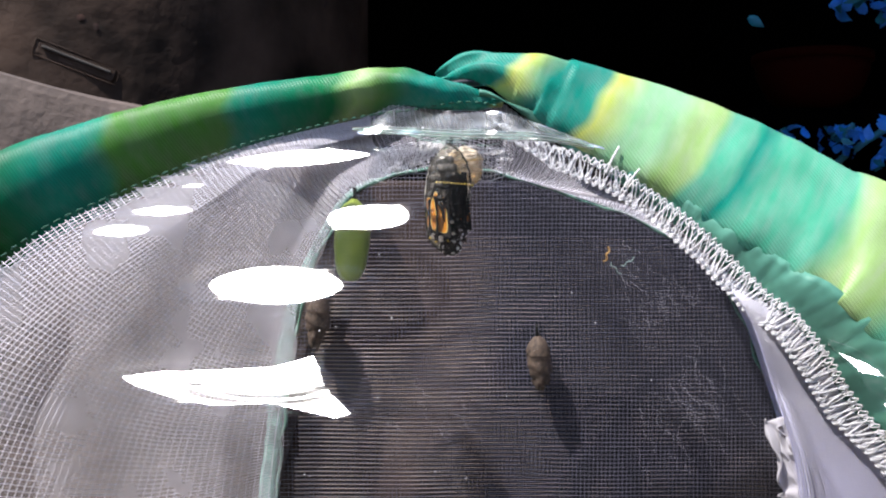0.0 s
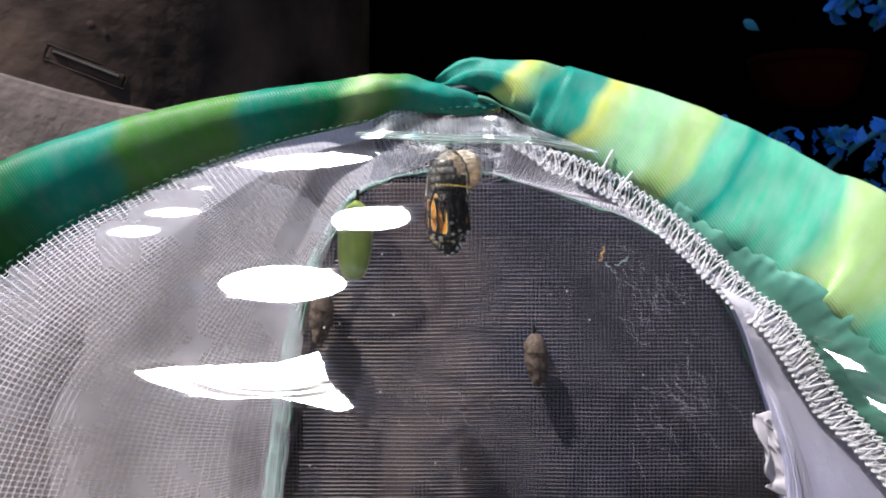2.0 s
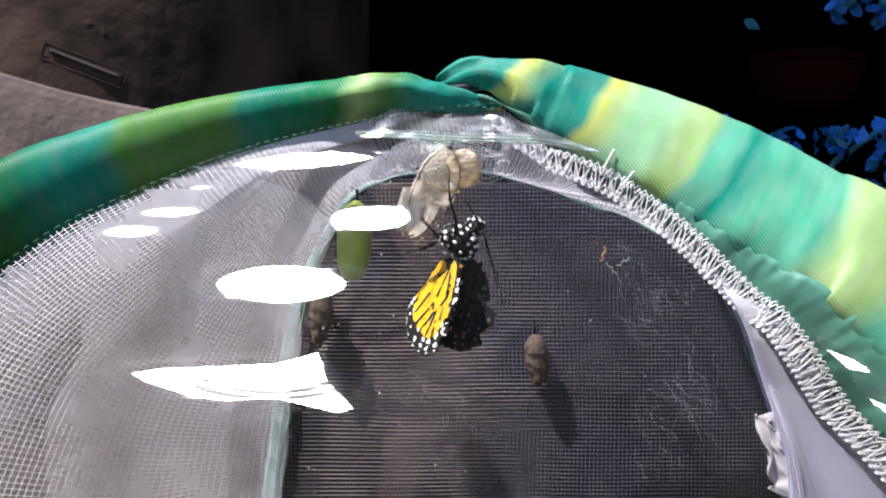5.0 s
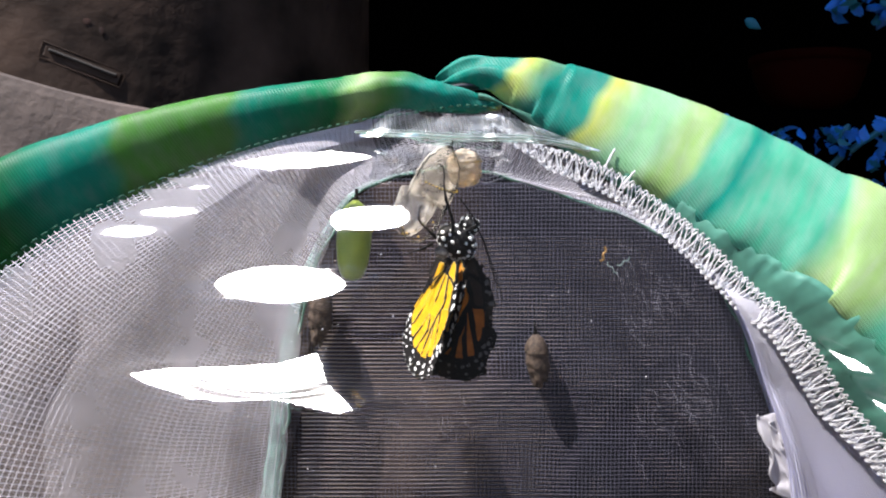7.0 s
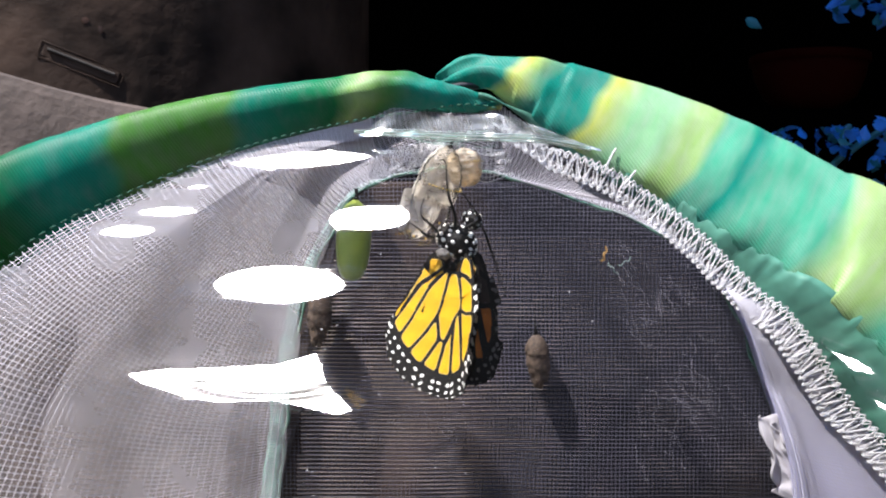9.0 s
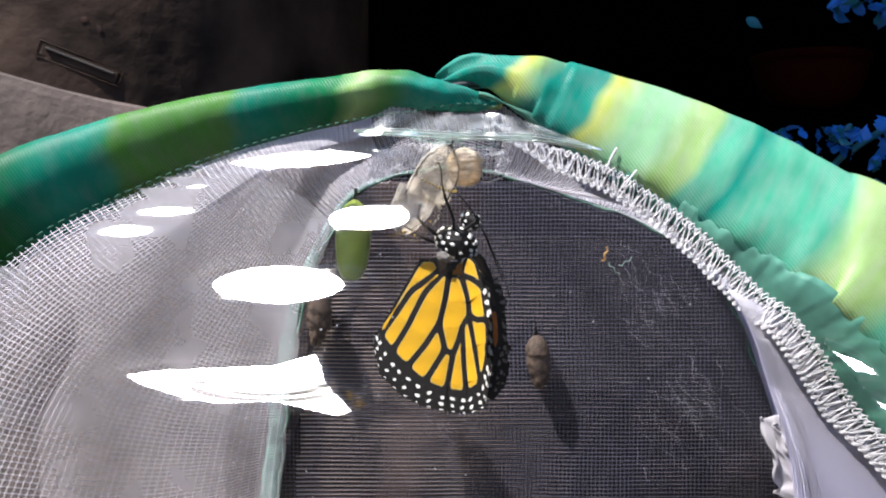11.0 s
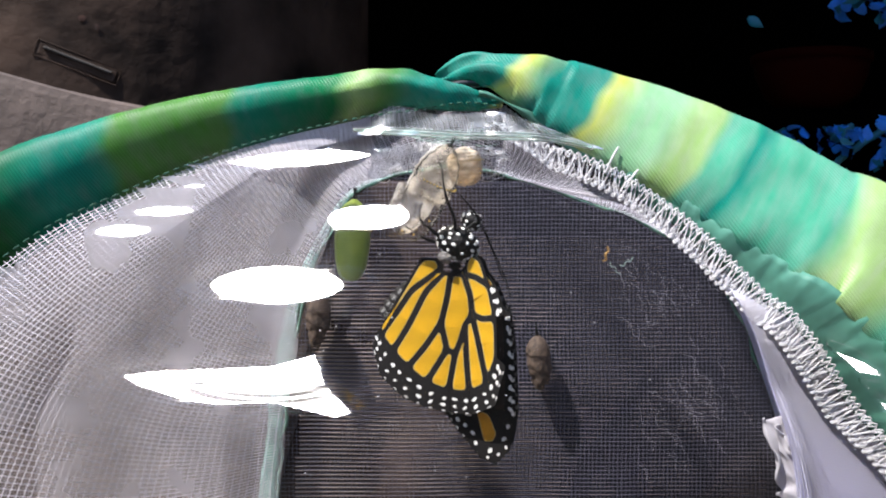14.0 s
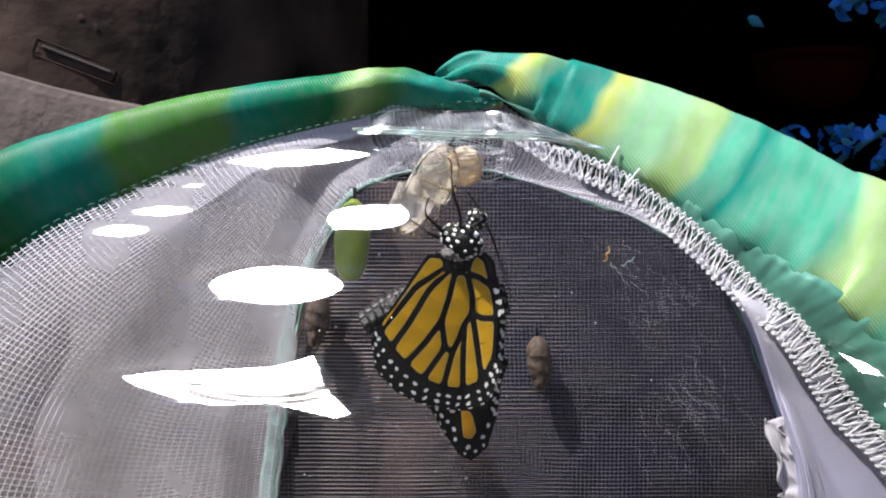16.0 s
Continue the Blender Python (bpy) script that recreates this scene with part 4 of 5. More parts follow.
def wing_sheet(cell, border, spots, vein):
    """A coloured cell with rounded corners framed by dark veins and a pale rim, with its dark border and white spots, on both faces (mm)."""
    bm = bmesh.new()
    thick = 0.09

    def face(pts, side, y, mat):
        f = bm.faces.new([bm.verts.new((x, side * y, z)) for x, z in pts])
        f.normal_update()
        if f.normal.y * side < 0:
            f.normal_flip()
        f.material_index = mat

    for side in (-1, 1):
        face(cell, side, thick, 0)
        face(rounded(inset(cell, vein)), side, thick + 0.03, 3)
        face(rounded(inset(cell, vein + 0.15)), side, thick + 0.06, 1)
        if border:
            face(scalloped(border), side, thick * 0.9, 0)
        for x, z, a, b, turn in spots:
            ring = []
            for k in range(9):
                q = 2 * math.pi * k / 9
                ux, uz = 0.86 * a * math.cos(q), 0.86 * b * math.sin(q) * (1 + 0.25 * math.cos(q + x))
                ring.append((x + ux * math.cos(turn) - uz * math.sin(turn), z + ux * math.sin(turn) + uz * math.cos(turn)))
            face(ring, side, thick + 0.05, 2)
    return bm


class Wing:
    """A wing of small stiff pieces that lie pushed together over one another and spread out flat."""

    def __init__(self, name, cells, parent, orange, seed, label, bright=None, upper=False):
        rng = random.Random(seed)
        bm = bmesh.new()
        bmesh.ops.create_uvsphere(bm, u_segments=12, v_segments=8, radius=0.0012)
        bmesh.ops.scale(bm, vec=(1.1, 0.35, 0.8), verts=bm.verts)
        self.root = part(name, bm, M_CHITIN, parent, label)
        self.name, self.pieces = name, []
        for k, (cell, border) in enumerate(cells):
            spots = []
            if border and len(border) == 11:
                spots = TIP_SPOTS
            elif border and border[1] == E1:
                spots = [(-19.6, -18.6, 0.35, 0.8, 0.3)]
            elif border:
                spots = spots_in(border, rng)
            narrow = bright[k] in (M_EMBER, M_FLECK) if bright and k in bright else False
            sheet = wing_sheet(cell, border, spots, 1.25 if narrow else 0.80 if name == "hindwing" else 0.66)
            pts = np.array(cell + (border or []))
            w, v = np.linalg.eigh(np.cov((pts - pts.mean(0)).T))
            ax = v[:, 1] if v[1, 1] < 0 else -v[:, 1]
            along = (pts - pts.mean(0)) @ ax
            cuts = np.linspace(along.min(), along.max(), max(1, round((along.max() - along.min()) / 7.5)) + 1)
            for lo, hi in zip(cuts, cuts[1:]):
                bm = sheet.copy()
                for edge, sgn in ((lo, -1), (hi, 1)):
                    co = pts.mean(0) + ax * edge
                    bmesh.ops.bisect_plane(bm, geom=bm.verts[:] + bm.edges[:] + bm.faces[:], plane_co=(co[0], 0, co[1]), plane_no=(sgn * ax[0], 0, sgn * ax[1]), clear_outer=True)
                if not bm.faces:
                    bm.free()
                    continue
                xs, zs = [p.co.x for p in bm.verts], [p.co.z for p in bm.verts]
                cx, cz = (min(xs) + max(xs)) / 2, (min(zs) + max(zs)) / 2
                bmesh.ops.translate(bm, vec=(-cx, 0, -cz), verts=bm.verts)
                bmesh.ops.scale(bm, vec=(0.001, 0.001, 0.001), verts=bm.verts)
                # far wings take the spots greyed for shade, and black rims
                ob = part("wing_cell", bm, [M_BLACK, bright[k] if bright and k in bright else orange, M_SHADESPOT if upper else M_WHITE, M_BLACK if upper or (bright and bright.get(k) is M_DUSK) else M_RIM], self.root, smooth=False)
                lean = math.degrees(math.atan2(ax[0], -ax[1]))
                self.pieces.append((ob, (cx, cz), lean, (max(xs) - min(xs)) / 2, rng.uniform(-1, 1), rng.uniform(-1, 1), k))
            sheet.free()
        # which piece lies over which while the wing is small: the rim over the middle, the leading edge last
        order = sorted(range(len(self.pieces)), key=lambda i: -0.6 * math.hypot(*self.pieces[i][1]) - self.pieces[i][1][0])
        self.rank = {i: n / len(order) for n, i in enumerate(order)}

    def fold(self, k, spread):
        """Pose of piece k in the wing. spread: ('wrapped', turn, range, top, step, cells) or ('core',) when packed in the shell, else width, length, crumple, and curl of the left and the right part in degrees for each mm."""
        ob, (cx, cz), lean, half, r1, r2, cell = self.pieces[k]
        if spread[0] == "wrapped" and half < 3.6 and cell in spread[5]:
            _, turn, reach, top, step, _ = spread
            a = turn + reach * (cx - 4) / 12
            r = math.sqrt(5.7 ** 2 - min(half, 3.2) ** 2) + 0.15 * self.rank[k]
            return pose(r * math.sin(radians(a)) / 1000, -r * math.cos(radians(a)) / 1000, (top + step * cz) / 1000, 0, 0, a)
        if spread[0] in ("wrapped", "core"):
            return pose(0.7 * r1 / 1000, 0.0006, (5.5 + 0.6 * r2) / 1000) @ pose(0, 0, 0, 0, 0, 90) @ pose(0, 0, 0, 0, lean, 0)
        gx, gz, crumple, left, right = spread
        x, jig = cx * gx, 1 - min(gx, gz)
        c = radians(left if x < 0 else right)
        px, py = (math.sin(c * x) / c, (1 - math.cos(c * x)) / c) if abs(c) > 1e-6 else (x, 0.0)
        layer = -0.05 - 1.0 * jig * self.rank[k]
        return pose(px / 1000, (py + layer) / 1000, cz * gz / 1000, 0, 0, math.degrees(c * x)) @ pose(0, 0, 0, crumple * jig * r1, 2.5 * jig * r2, crumple * jig * r2)

    def key(self, rows):
        """rows: t, dx, dz, dy (mm), yaw, pitch, roll, spread."""
        walk(self.root, [(t, pose(dx / 1000, dy / 1000, dz / 1000) @ pose(0, 0, 0, 0, roll, 0) @ pose(0, 0, 0, pitch, 0, yaw)) for t, dx, dz, dy, yaw, pitch, roll, spread in rows])
        for k, p in enumerate(self.pieces):
            walk(p[0], [(r[0], self.fold(k, r[7])) for r in rows])


def blob(radii, at=(0, 0, 0), seg=20, rough=0.0, scale=800):
    bm = bmesh.new()
    bmesh.ops.create_uvsphere(bm, u_segments=seg, v_segments=max(8, seg * 2 // 3), radius=1)
    for v in bm.verts:
        n = 1 + rough * noise.noise(v.co * 3 + Vector(at))
        v.co = Vector((v.co.x * radii[0] * n, v.co.y * radii[1] * n, v.co.z * radii[2] * n)) / 1000 + Vector(at) / 1000
    return bm


def speckles(radii, parent, n, seed, size=0.55):
    """Raised white spots over a rounded body part, joined into one piece."""
    rng = random.Random(seed)
    bm = bmesh.new()
    for k in range(n):
        z = 1 - 2 * (k + 0.5) / n
        q = k * 2.39996 + rng.uniform(-0.3, 0.3)
        d = Vector((math.sqrt(1 - z * z) * math.cos(q), math.sqrt(1 - z * z) * math.sin(q), z))
        p = Vector((d.x * radii[0], d.y * radii[1], d.z * radii[2])) * 1.0 / 1000
        nrm = Vector((d.x / radii[0], d.y / radii[1], d.z / radii[2])).normalized()
        m = Matrix.Translation(p) @ nrm.to_track_quat("Z", "Y").to_matrix().to_4x4()
        s = size * rng.uniform(0.6, 1.25) / 1000
        made = bmesh.ops.create_uvsphere(bm, u_segments=8, v_segments=5, radius=1, matrix=m @ Matrix.Diagonal((s * rng.uniform(0.8, 1.5), s, s * 0.35, 1)))
    return part("white_spots", bm, M_WHITE, parent)


class Monarch:
    def __init__(self):
        self.root = thing("butterfly", "orange and black butterfly with white-spotted dark body hanging from its shell", "butterfly", BASE)
        r = self.root
        self.thorax = part("thorax", blob((5.7, 4.2, 4.3), rough=0.06), M_CHITIN, r)
        speckles((5.7, 4.2, 4.3), self.thorax, 62, 3, 0.56)
        fur = part("fur_tuft", blob((1.9, 1.2, 1.4), (-1.4, -2.6, -4.6), 14, 0.3), M_FUR, self.thorax, "grey fur at the wing base")
        self.head = part("head", blob((2.8, 2.5, 2.4), rough=0.05), M_CHITIN, r)
        speckles((2.8, 2.5, 2.4), self.head, 22, 5, 0.46)
        for sy in (-1, 1):
            part("eye", blob((1.15, 0.8, 1.2), (0.9, sy * 1.8, 0.4), 16), M_EYE, self.head, "glossy black eye")
        prof = [(0.6, 0.0)]
        for k in range(8):
            u = (k + 0.5) / 8
            w = 4.5 * math.sin(math.pi * (0.16 + 0.74 * u)) ** 0.45
            prof += [(w * 0.90, 17 * (u - 0.055)), (w, 17 * (u - 0.03)), (w, 17 * (u + 0.03)), (w * 0.92, 17 * (u + 0.055))]
        prof.append((0.7, 17.2))
        self.abdomen = part("abdomen", lathe([(a / 1000, -b / 1000) for a, b in prof], 24), M_ABDOMEN, r, "dark ringed abdomen")
        bm = bmesh.new()
        for k in range(8):
            u = (k + 0.5) / 8
            w = 4.5 * math.sin(math.pi * (0.16 + 0.74 * u)) ** 0.45
            for q in (-2.3, -1.57, -0.85, 0.6, 2.6):
                p = Vector((w * math.cos(q), w * math.sin(q), -17 * u)) / 1000
                m = Matrix.Translation(p) @ Vector((math.cos(q), math.sin(q), 0)).to_track_quat("Z", "Y").to_matrix().to_4x4()
                bmesh.ops.create_uvsphere(bm, u_segments=8, v_segments=5, radius=1, matrix=m @ Matrix.Diagonal((0.00062, 0.0009, 0.0002, 1)))
        part("pale_patches", bm, M_PALE, self.abdomen)
        # legs and feelers, in the places they hold when the animal hangs head up
        self.legs = []
        for path in (((0.0, -2.0, 9.0), (-0.2, -4.5, 12.0), (-2.0, -6.0, 16.5), (-2.9, -6.6, 20.5), (-3.3, -6.8, 24.6), (-4.3, -6.6, 25.9)),
                     ((2.6, -1.0, 9.0), (5.6, -1.5, 11.3), (5.8, -2.0, 12.2), (3.4, -3.5, 15.4), (1.2, -4.4, 18.0)),
                     ((-4.0, -1.5, 7.4), (-6.6, -3.0, 9.6), (-8.6, -3.6, 11.4), (-8.9, -4.0, 13.6), (-8.2, -4.4, 15.8)),
                     ((-5.0, -0.5, 6.0), (-7.6, -1.5, 6.9), (-9.6, -2.2, 8.3), (-12.6, -2.8, 10.0))):
            v, f = [], []
            pts = smooth_path([mm(*p) for p in path], 6)
            n = len(pts)
            add_tube(v, f, pts, [0.00052 - 0.00034 * min(1, 1.6 * k / n) + 0.00008 * math.exp(-((k - n * 0.42) / 2) ** 2) for k in range(n)], 6)
            self.legs.append(raw_part("leg", v, f, M_CHITIN, r))
        self.feelers = []
        for path in (((6.2, 0, 10.6), (7.9, -0.4, 8.4), (10.4, -0.6, 2.6), (12.6, -0.4, -2.4), (13.9, -0.2, -6.4), (14.2, 0, -7.8)), ((6.0, 0.8, 10.8), (7.4, 0.8, 9.0), (9.3, 0.8, 4.6), (10.9, 0.8, 0.4), (12.2, 0.8, -3.0), (12.6, 0.8, -4.2))):
            v, f = [], []
            pts = smooth_path([mm(*p) for p in path], 8)
            n = len(pts)
            add_tube(v, f, pts, [0.00015 + (0.00015 if k > n * 0.86 else 0) for k in range(n)], 6)
            self.feelers.append(raw_part("antenna", v, f, M_CHITIN, r))
        self.near_hind = Wing("hindwing", HIND, r, M_ORANGE, 11, "yellow-orange hindwing with black veins")
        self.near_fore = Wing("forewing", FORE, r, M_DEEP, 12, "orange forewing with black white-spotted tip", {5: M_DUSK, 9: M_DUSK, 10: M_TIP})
        self.far_hind = Wing("hindwing", HIND, r, M_DUSK, 13, "other hindwing darkened for shade, with an orange cell", {10: M_EMBER, 4: M_FLECK, 5: M_FLECK, 6: M_FLECK, 7: M_FLECK}, True)
        self.far_fore = Wing("forewing", FORE, r, M_DUSK, 14, "upper side of the other forewing, darkened for shade", None, True)


M_FUR = material("grey_fur", (0.30, 0.28, 0.27), 0.9, vary=0.7, scale=900, bump=0.8, bump_scale=1500)
M_EYE = material("eye", (0.006, 0.005, 0.005), 0.12, vary=0.1)
M_PALE = material("pale_scales", (0.07, 0.068, 0.066), 0.6, vary=0.4, scale=600)
M_ABDOMEN = material("abdomen_black", (0.012, 0.010, 0.009), 0.4, vary=0.6, scale=500, bump=0.5, bump_scale=900)


SHELL_PROFILE = [(0.5, 0), (1.6, -0.9), (3.2, -2.2), (4.6, -4.2), (5.5, -6.6), (5.9, -8.8), (6.0, -10.2), (5.75, -10.8), (5.8, -12.5), (5.7, -15.5), (5.4, -18.5), (5.0, -21.5), (4.2, -24.2), (2.8, -26.2), (0.9, -27.0)]


def shell_radius(z):
    zs, rs = [-p[1] for p in SHELL_PROFILE], [p[0] for p in SHELL_PROFILE]
    return float(np.interp(-z, zs, rs))


def shell_piece(name, q0, q1, z0, z1, mat, parent, label, ragged=0.8, crumple=0.45, seg=28, rows=22):
    """Part of the shell's skin between two angles and heights (mm), with torn lower edges and real thickness."""
    verts, faces = [], []
    for j in range(rows + 1):
        for i in range(seg + 1):
            u, v = i / seg, j / rows
            q = q0 + (q1 - q0) * u
            z = z0 + (z1 - z0) * v + ragged * v * v * noise.noise(Vector((q * 2.2, z1, 3.3)))
            rr = 0.96 * shell_radius(z) + 0.16 * crumple * noise.noise(Vector((q * 7, z * 1.4, 5.1))) + crumple * noise.noise(Vector((q * 1.7, z * 0.35, 1.1))) + 0.12 * math.sin(z * 2.6) * (1 if z > -11 else 0)
            verts.append(mm(rr * math.cos(q), rr * math.sin(q), z))
    for j in range(rows):
        for i in range(seg):
            a = j * (seg + 1) + i
            faces.append((a, a + 1, a + seg + 2, a + seg + 1))
    ob = raw_part(name, verts, faces, mat, parent, label)
    so = ob.modifiers.new("thickness", "SOLIDIFY")
    so.thickness = 0.00008
    return ob


def empty_shell(name, mat, at, label, group, parts=True):
    ob = thing(name, label, "chrysalis", at, group)
    tau = 2 * math.pi
    shell_piece("skin", math.pi, tau, -0.05, -15.5, mat, ob, "thin clear skin")
    shell_piece("skin", -0.15, math.pi + 0.15, -0.05, -16.5, M_SHELL_MILKY if mat is M_SHELL else mat, ob, "milky skin")
    flaps = [shell_piece("flap", 3.0, 6.6, -15.0, -26.9, mat, ob, "torn clear flap", 1.6), shell_piece("flap", 0.1, 3.1, -15.0, -26.6, M_SHELL_FLAP if mat is M_SHELL else mat, ob, "torn milky flap", 1.6)]
    v, f = [], []
    add_tube(v, f, [mm(0, 0, 2.2), mm(0.1, 0, 1.2), mm(0, 0, 0.2), mm(0, 0, -0.6)], [0.0007, 0.0004, 0.0005, 0.0009], 8)
    raw_part("stalk", v, f, M_CHITIN, ob, "black stalk")
    v, f = [], []
    add_tube(v, f, [mm(6.15 * math.cos(q), 6.15 * math.sin(q), -10.3) for q in np.linspace(-2.1, 0.25, 24)], 0.00016, 5)
    raw_part("waist_line", v, f, M_DARKLINE, ob, "black and gold line")
    bm = bmesh.new()
    for q in np.linspace(-2.05, 0.2, 16):
        bmesh.ops.create_uvsphere(bm, u_segments=6, v_segments=4, radius=0.00022, matrix=Matrix.Translation(mm(6.25 * math.cos(q), 6.25 * math.sin(q), -10.2)))
    for x, z in ((-3.5, -24.2), (-2.0, -25), (1.0, -24.6), (3.0, -19.5)):
        bmesh.ops.create_uvsphere(bm, u_segments=6, v_segments=4, radius=0.0003, matrix=Matrix.Translation(mm(x, -math.sqrt(max(shell_radius(z) ** 2 - x * x, 0.1)) - 0.05, z)))
    part("gold_dots", bm, M_GOLD, ob)
    return ob, flaps


def pupa(name, mat, at, label, m, size=1.0):
    ob = thing(name, label, "chrysalis", (0, 0, 0))
    bm = lathe([(r * size / 1000, z * size / 1000) for r, z in smooth_path(SHELL_PROFILE, 3)], 28)
    if mat is M_BROWN:
        for v in bm.verts:
            v.co *= 1 + 0.16 * noise.noise(v.co * 420) + 0.08 * noise.noise(v.co * 1200)
            if v.co.z < -0.012:
                v.co.x *= 0.75 + 0.5 * noise.noise(v.co * 900)
    part("body", bm, mat, ob)
    v, f = [], []
    add_tube(v, f, [mm(0, 0, 3.0), mm(0.1, 0, 1.4), mm(0, 0, -0.4)], [0.0006, 0.0004, 0.0008], 8)
    raw_part("stalk", v, f, M_CHITIN, ob)
    ob.matrix_basis = m
    if mat is M_BROWN:
        return ob
    bm = bmesh.new()
    for q in np.linspace(0, 6.28, 18, endpoint=False):
        bmesh.ops.create_uvsphere(bm, u_segments=6, v_segments=4, radius=0.00025, matrix=Matrix.Translation(mm(6.05 * size * math.cos(q), 6.05 * size * math.sin(q), -10.2 * size)))
    part("gold_dots", bm, M_GOLD, ob)
    return ob


def small_things():
    # silk pad that holds the shells to the net
    v, f = [], []
    rng = random.Random(9)
    for k in range(70):
        a = mm(2 + rng.gauss(0, 5), 292 + rng.gauss(0, 2), 228.5 + rng.gauss(0, 0.7))
        b = a + mm(rng.gauss(0, 4), rng.gauss(0, 2), rng.gauss(0, 0.8))
        add_tube(v, f, [a, a.lerp(b, 0.5) + mm(0, 0, rng.uniform(-0.6, 0.3)), b], 0.00009, 3)
    tagged(raw_part("silk_pad", v, f, M_SILK), "white silk threads on the net", "silk")
    # gathered net round the silk: rows of thread that swing up to the hanging point, and a bunched patch beside it
    v, f = [], []
    for k in range(15):
        u = k / 14
        pts = [mm(-20 + 3 * u, 303, 219.5 + 6.5 * u), mm(-15 + 1.5 * u, 303 - 2 * u, 219.0 + 7.5 * u), mm(-9, 302 - 3 * u, 221.2 + 6.2 * u), mm(-3.5, 301 - 4 * u, 224.3 + 3.2 * u), mm(0.5, 300 - 4 * u, 225.8 + 1.8 * u)]
        add_tube(v, f, [p + mm(0, 0, 0.35 * math.sin(3.2 * i + 9 * u)) for i, p in enumerate(Vector(q) for q in smooth_path(pts, 6))], 0.00011, 3)
    for k in range(22):
        u = k / 21
        add_tube(v, f, [p + mm(0.3 * math.sin(5 * u), 0, 0) for p in (Vector(q) for q in smooth_path([mm(-19.5 + 19 * u, 302, 219.0 + 6.5 * u - 1.5 * math.sin(math.pi * u)), mm(-18.8 + 19 * u, 301, 221.5 + 4.5 * u), mm(-17.5 + 18.4 * u, 299, 225.6 + 2 * u)], 5))], 0.00010, 3)
    for k in range(8):
        u = k / 7
        add_tube(v, f, smooth_path([mm(7.8, 305, 219.4 + 7.4 * u), mm(11.5, 302.5, 217.8 + 8.6 * u), mm(16.5, 305, 219.4 + 7.2 * u)], 6), 0.00011, 4)
        add_tube(v, f, smooth_path([mm(8.6 + 7 * u, 304.8, 218.6), mm(7.8 + 8.8 * u, 302.2, 222.5), mm(8.6 + 7.2 * u, 304.8, 227.0)], 6), 0.00010, 4)
    for k in range(60):
        a = mm(rng.uniform(-18, 16), rng.uniform(298, 303), 0)
        a.z = (222.5 + 0.25 * min(0, a.x * 1000) + rng.gauss(2.2, 1.4)) / 1000
        pts = [a]
        for _ in range(4):
            pts.append(pts[-1] + mm(rng.gauss(0, 1.5), rng.gauss(0, 0.6), rng.gauss(0, 0.9)))
        add_tube(v, f, smooth_path(pts, 4), 0.00009, 3)
    tagged(raw_part("gathered_net", v, f, M_LACE), "bunched white net and silk round the hanging point", "net", kind="stuff")
    shell, _ = empty_shell("old_shell", M_SHELL_OLD, mm(5.2, 297, 226.5), "empty cream chrysalis shell hanging beside the other", "empty shells")
    shell.scale = (0.80, 0.80, 0.38)
    shell.rotation_euler = (0, radians(-6), radians(30))
    pupa("green_chrysalis", M_PUPA, None, "green chrysalis with gold dots hanging at the net", pose(-0.0245, 0.318, 0.2140, 0, 3, 0), 0.85)
    pupa("dark_chrysalis", M_BROWN, None, "dark brown dried chrysalis on the net wall", pose(-0.0365, 0.3405, 0.1880, 0, 4, 0), 0.62)
    pupa("brown_chrysalis", M_BROWN, None, "small brown dried chrysalis hanging before the net", pose(0.0278, 0.3405, 0.1747, 0, -4, 0), 0.60)
    # crumpled tissue in the corner
    bm = bmesh.new()
    bmesh.ops.create_grid(bm, x_segments=26, y_segments=34, size=1)
    for p in bm.verts:
        x, z = p.co.x, p.co.y
        d = Vector((noise.noise(Vector((x * 1.6, z * 1.6, 0))), noise.noise(Vector((x * 1.6, z * 1.6, 5))), noise.noise(Vector((x * 1.6, z * 1.6, 9)))))
        fine = noise.noise(Vector((x * 3, z * 3, 2)))
        p.co = Vector((x * 4.6 * (1 - 0.45 * z) + 4 * d.x - 4.6 * z + 1.5 * fine, 2.4 * d.y + 0.9 * fine, z * 12 + 4 * d.z)) / 1000
    t = part("tissue_scrap", bm, M_TISSUE)
    so = t.modifiers.new("thickness", "SOLIDIFY")
    so.thickness = 0.0002
    t.location = (0.0855, 0.2835, 0.1470)
    t.scale = (0.86, 0.86, 0.86)
    tagged(t, "crumpled white tissue scrap caught in the net corner", "tissue")
    # curled dry bits
    for x, z, turn, s in ((0.0482, 0.1985, 20, 1.0), (0.0545, 0.1965, 60, 0.35), (0.0515, 0.1945, 140, 0.3)):
        v, f = [], []
        add_tube(v, f, smooth_path([mm(0, 0, 2.4), mm(0.8, 0, 1.2), mm(0.2, -0.6, 0), mm(0.9, -0.4, -1.4), mm(0.2, 0, -2.2)], 5), 0.00032 * s, 6)
        b = raw_part("dry_tendril", v, f, M_DRY if s == 1.0 else M_SILK)
        b.matrix_basis = pose(x, 0.3425, z, 0, turn, 0)
        tagged(b, "small curled dry plant bit on the net", "plant bit", "dry bits")
    # long fine threads over the end net, in loose tufts, added to imitate pale haze
    v, f = [], []
    for cx, cz, n, spread in ((0.0765, 0.158, 34, 6.0), (0.062, 0.180, 20, 5.0), (0.072, 0.190, 16, 5.0), (0.055, 0.196, 12, 3.0), (0.066, 0.146, 18, 6.0), (-0.004, 0.152, 10, 6.0)):
        for k in range(n):
            a = Vector((cx + rng.gauss(0, spread) / 1000, 0.3425, cz + rng.gauss(0, spread) / 1000))
            pts = [a]
            for _ in range(5):
                pts.append(pts[-1] + mm(rng.gauss(0.7, 0.9), rng.gauss(0, 0.15), rng.gauss(-1.0, 0.8)))
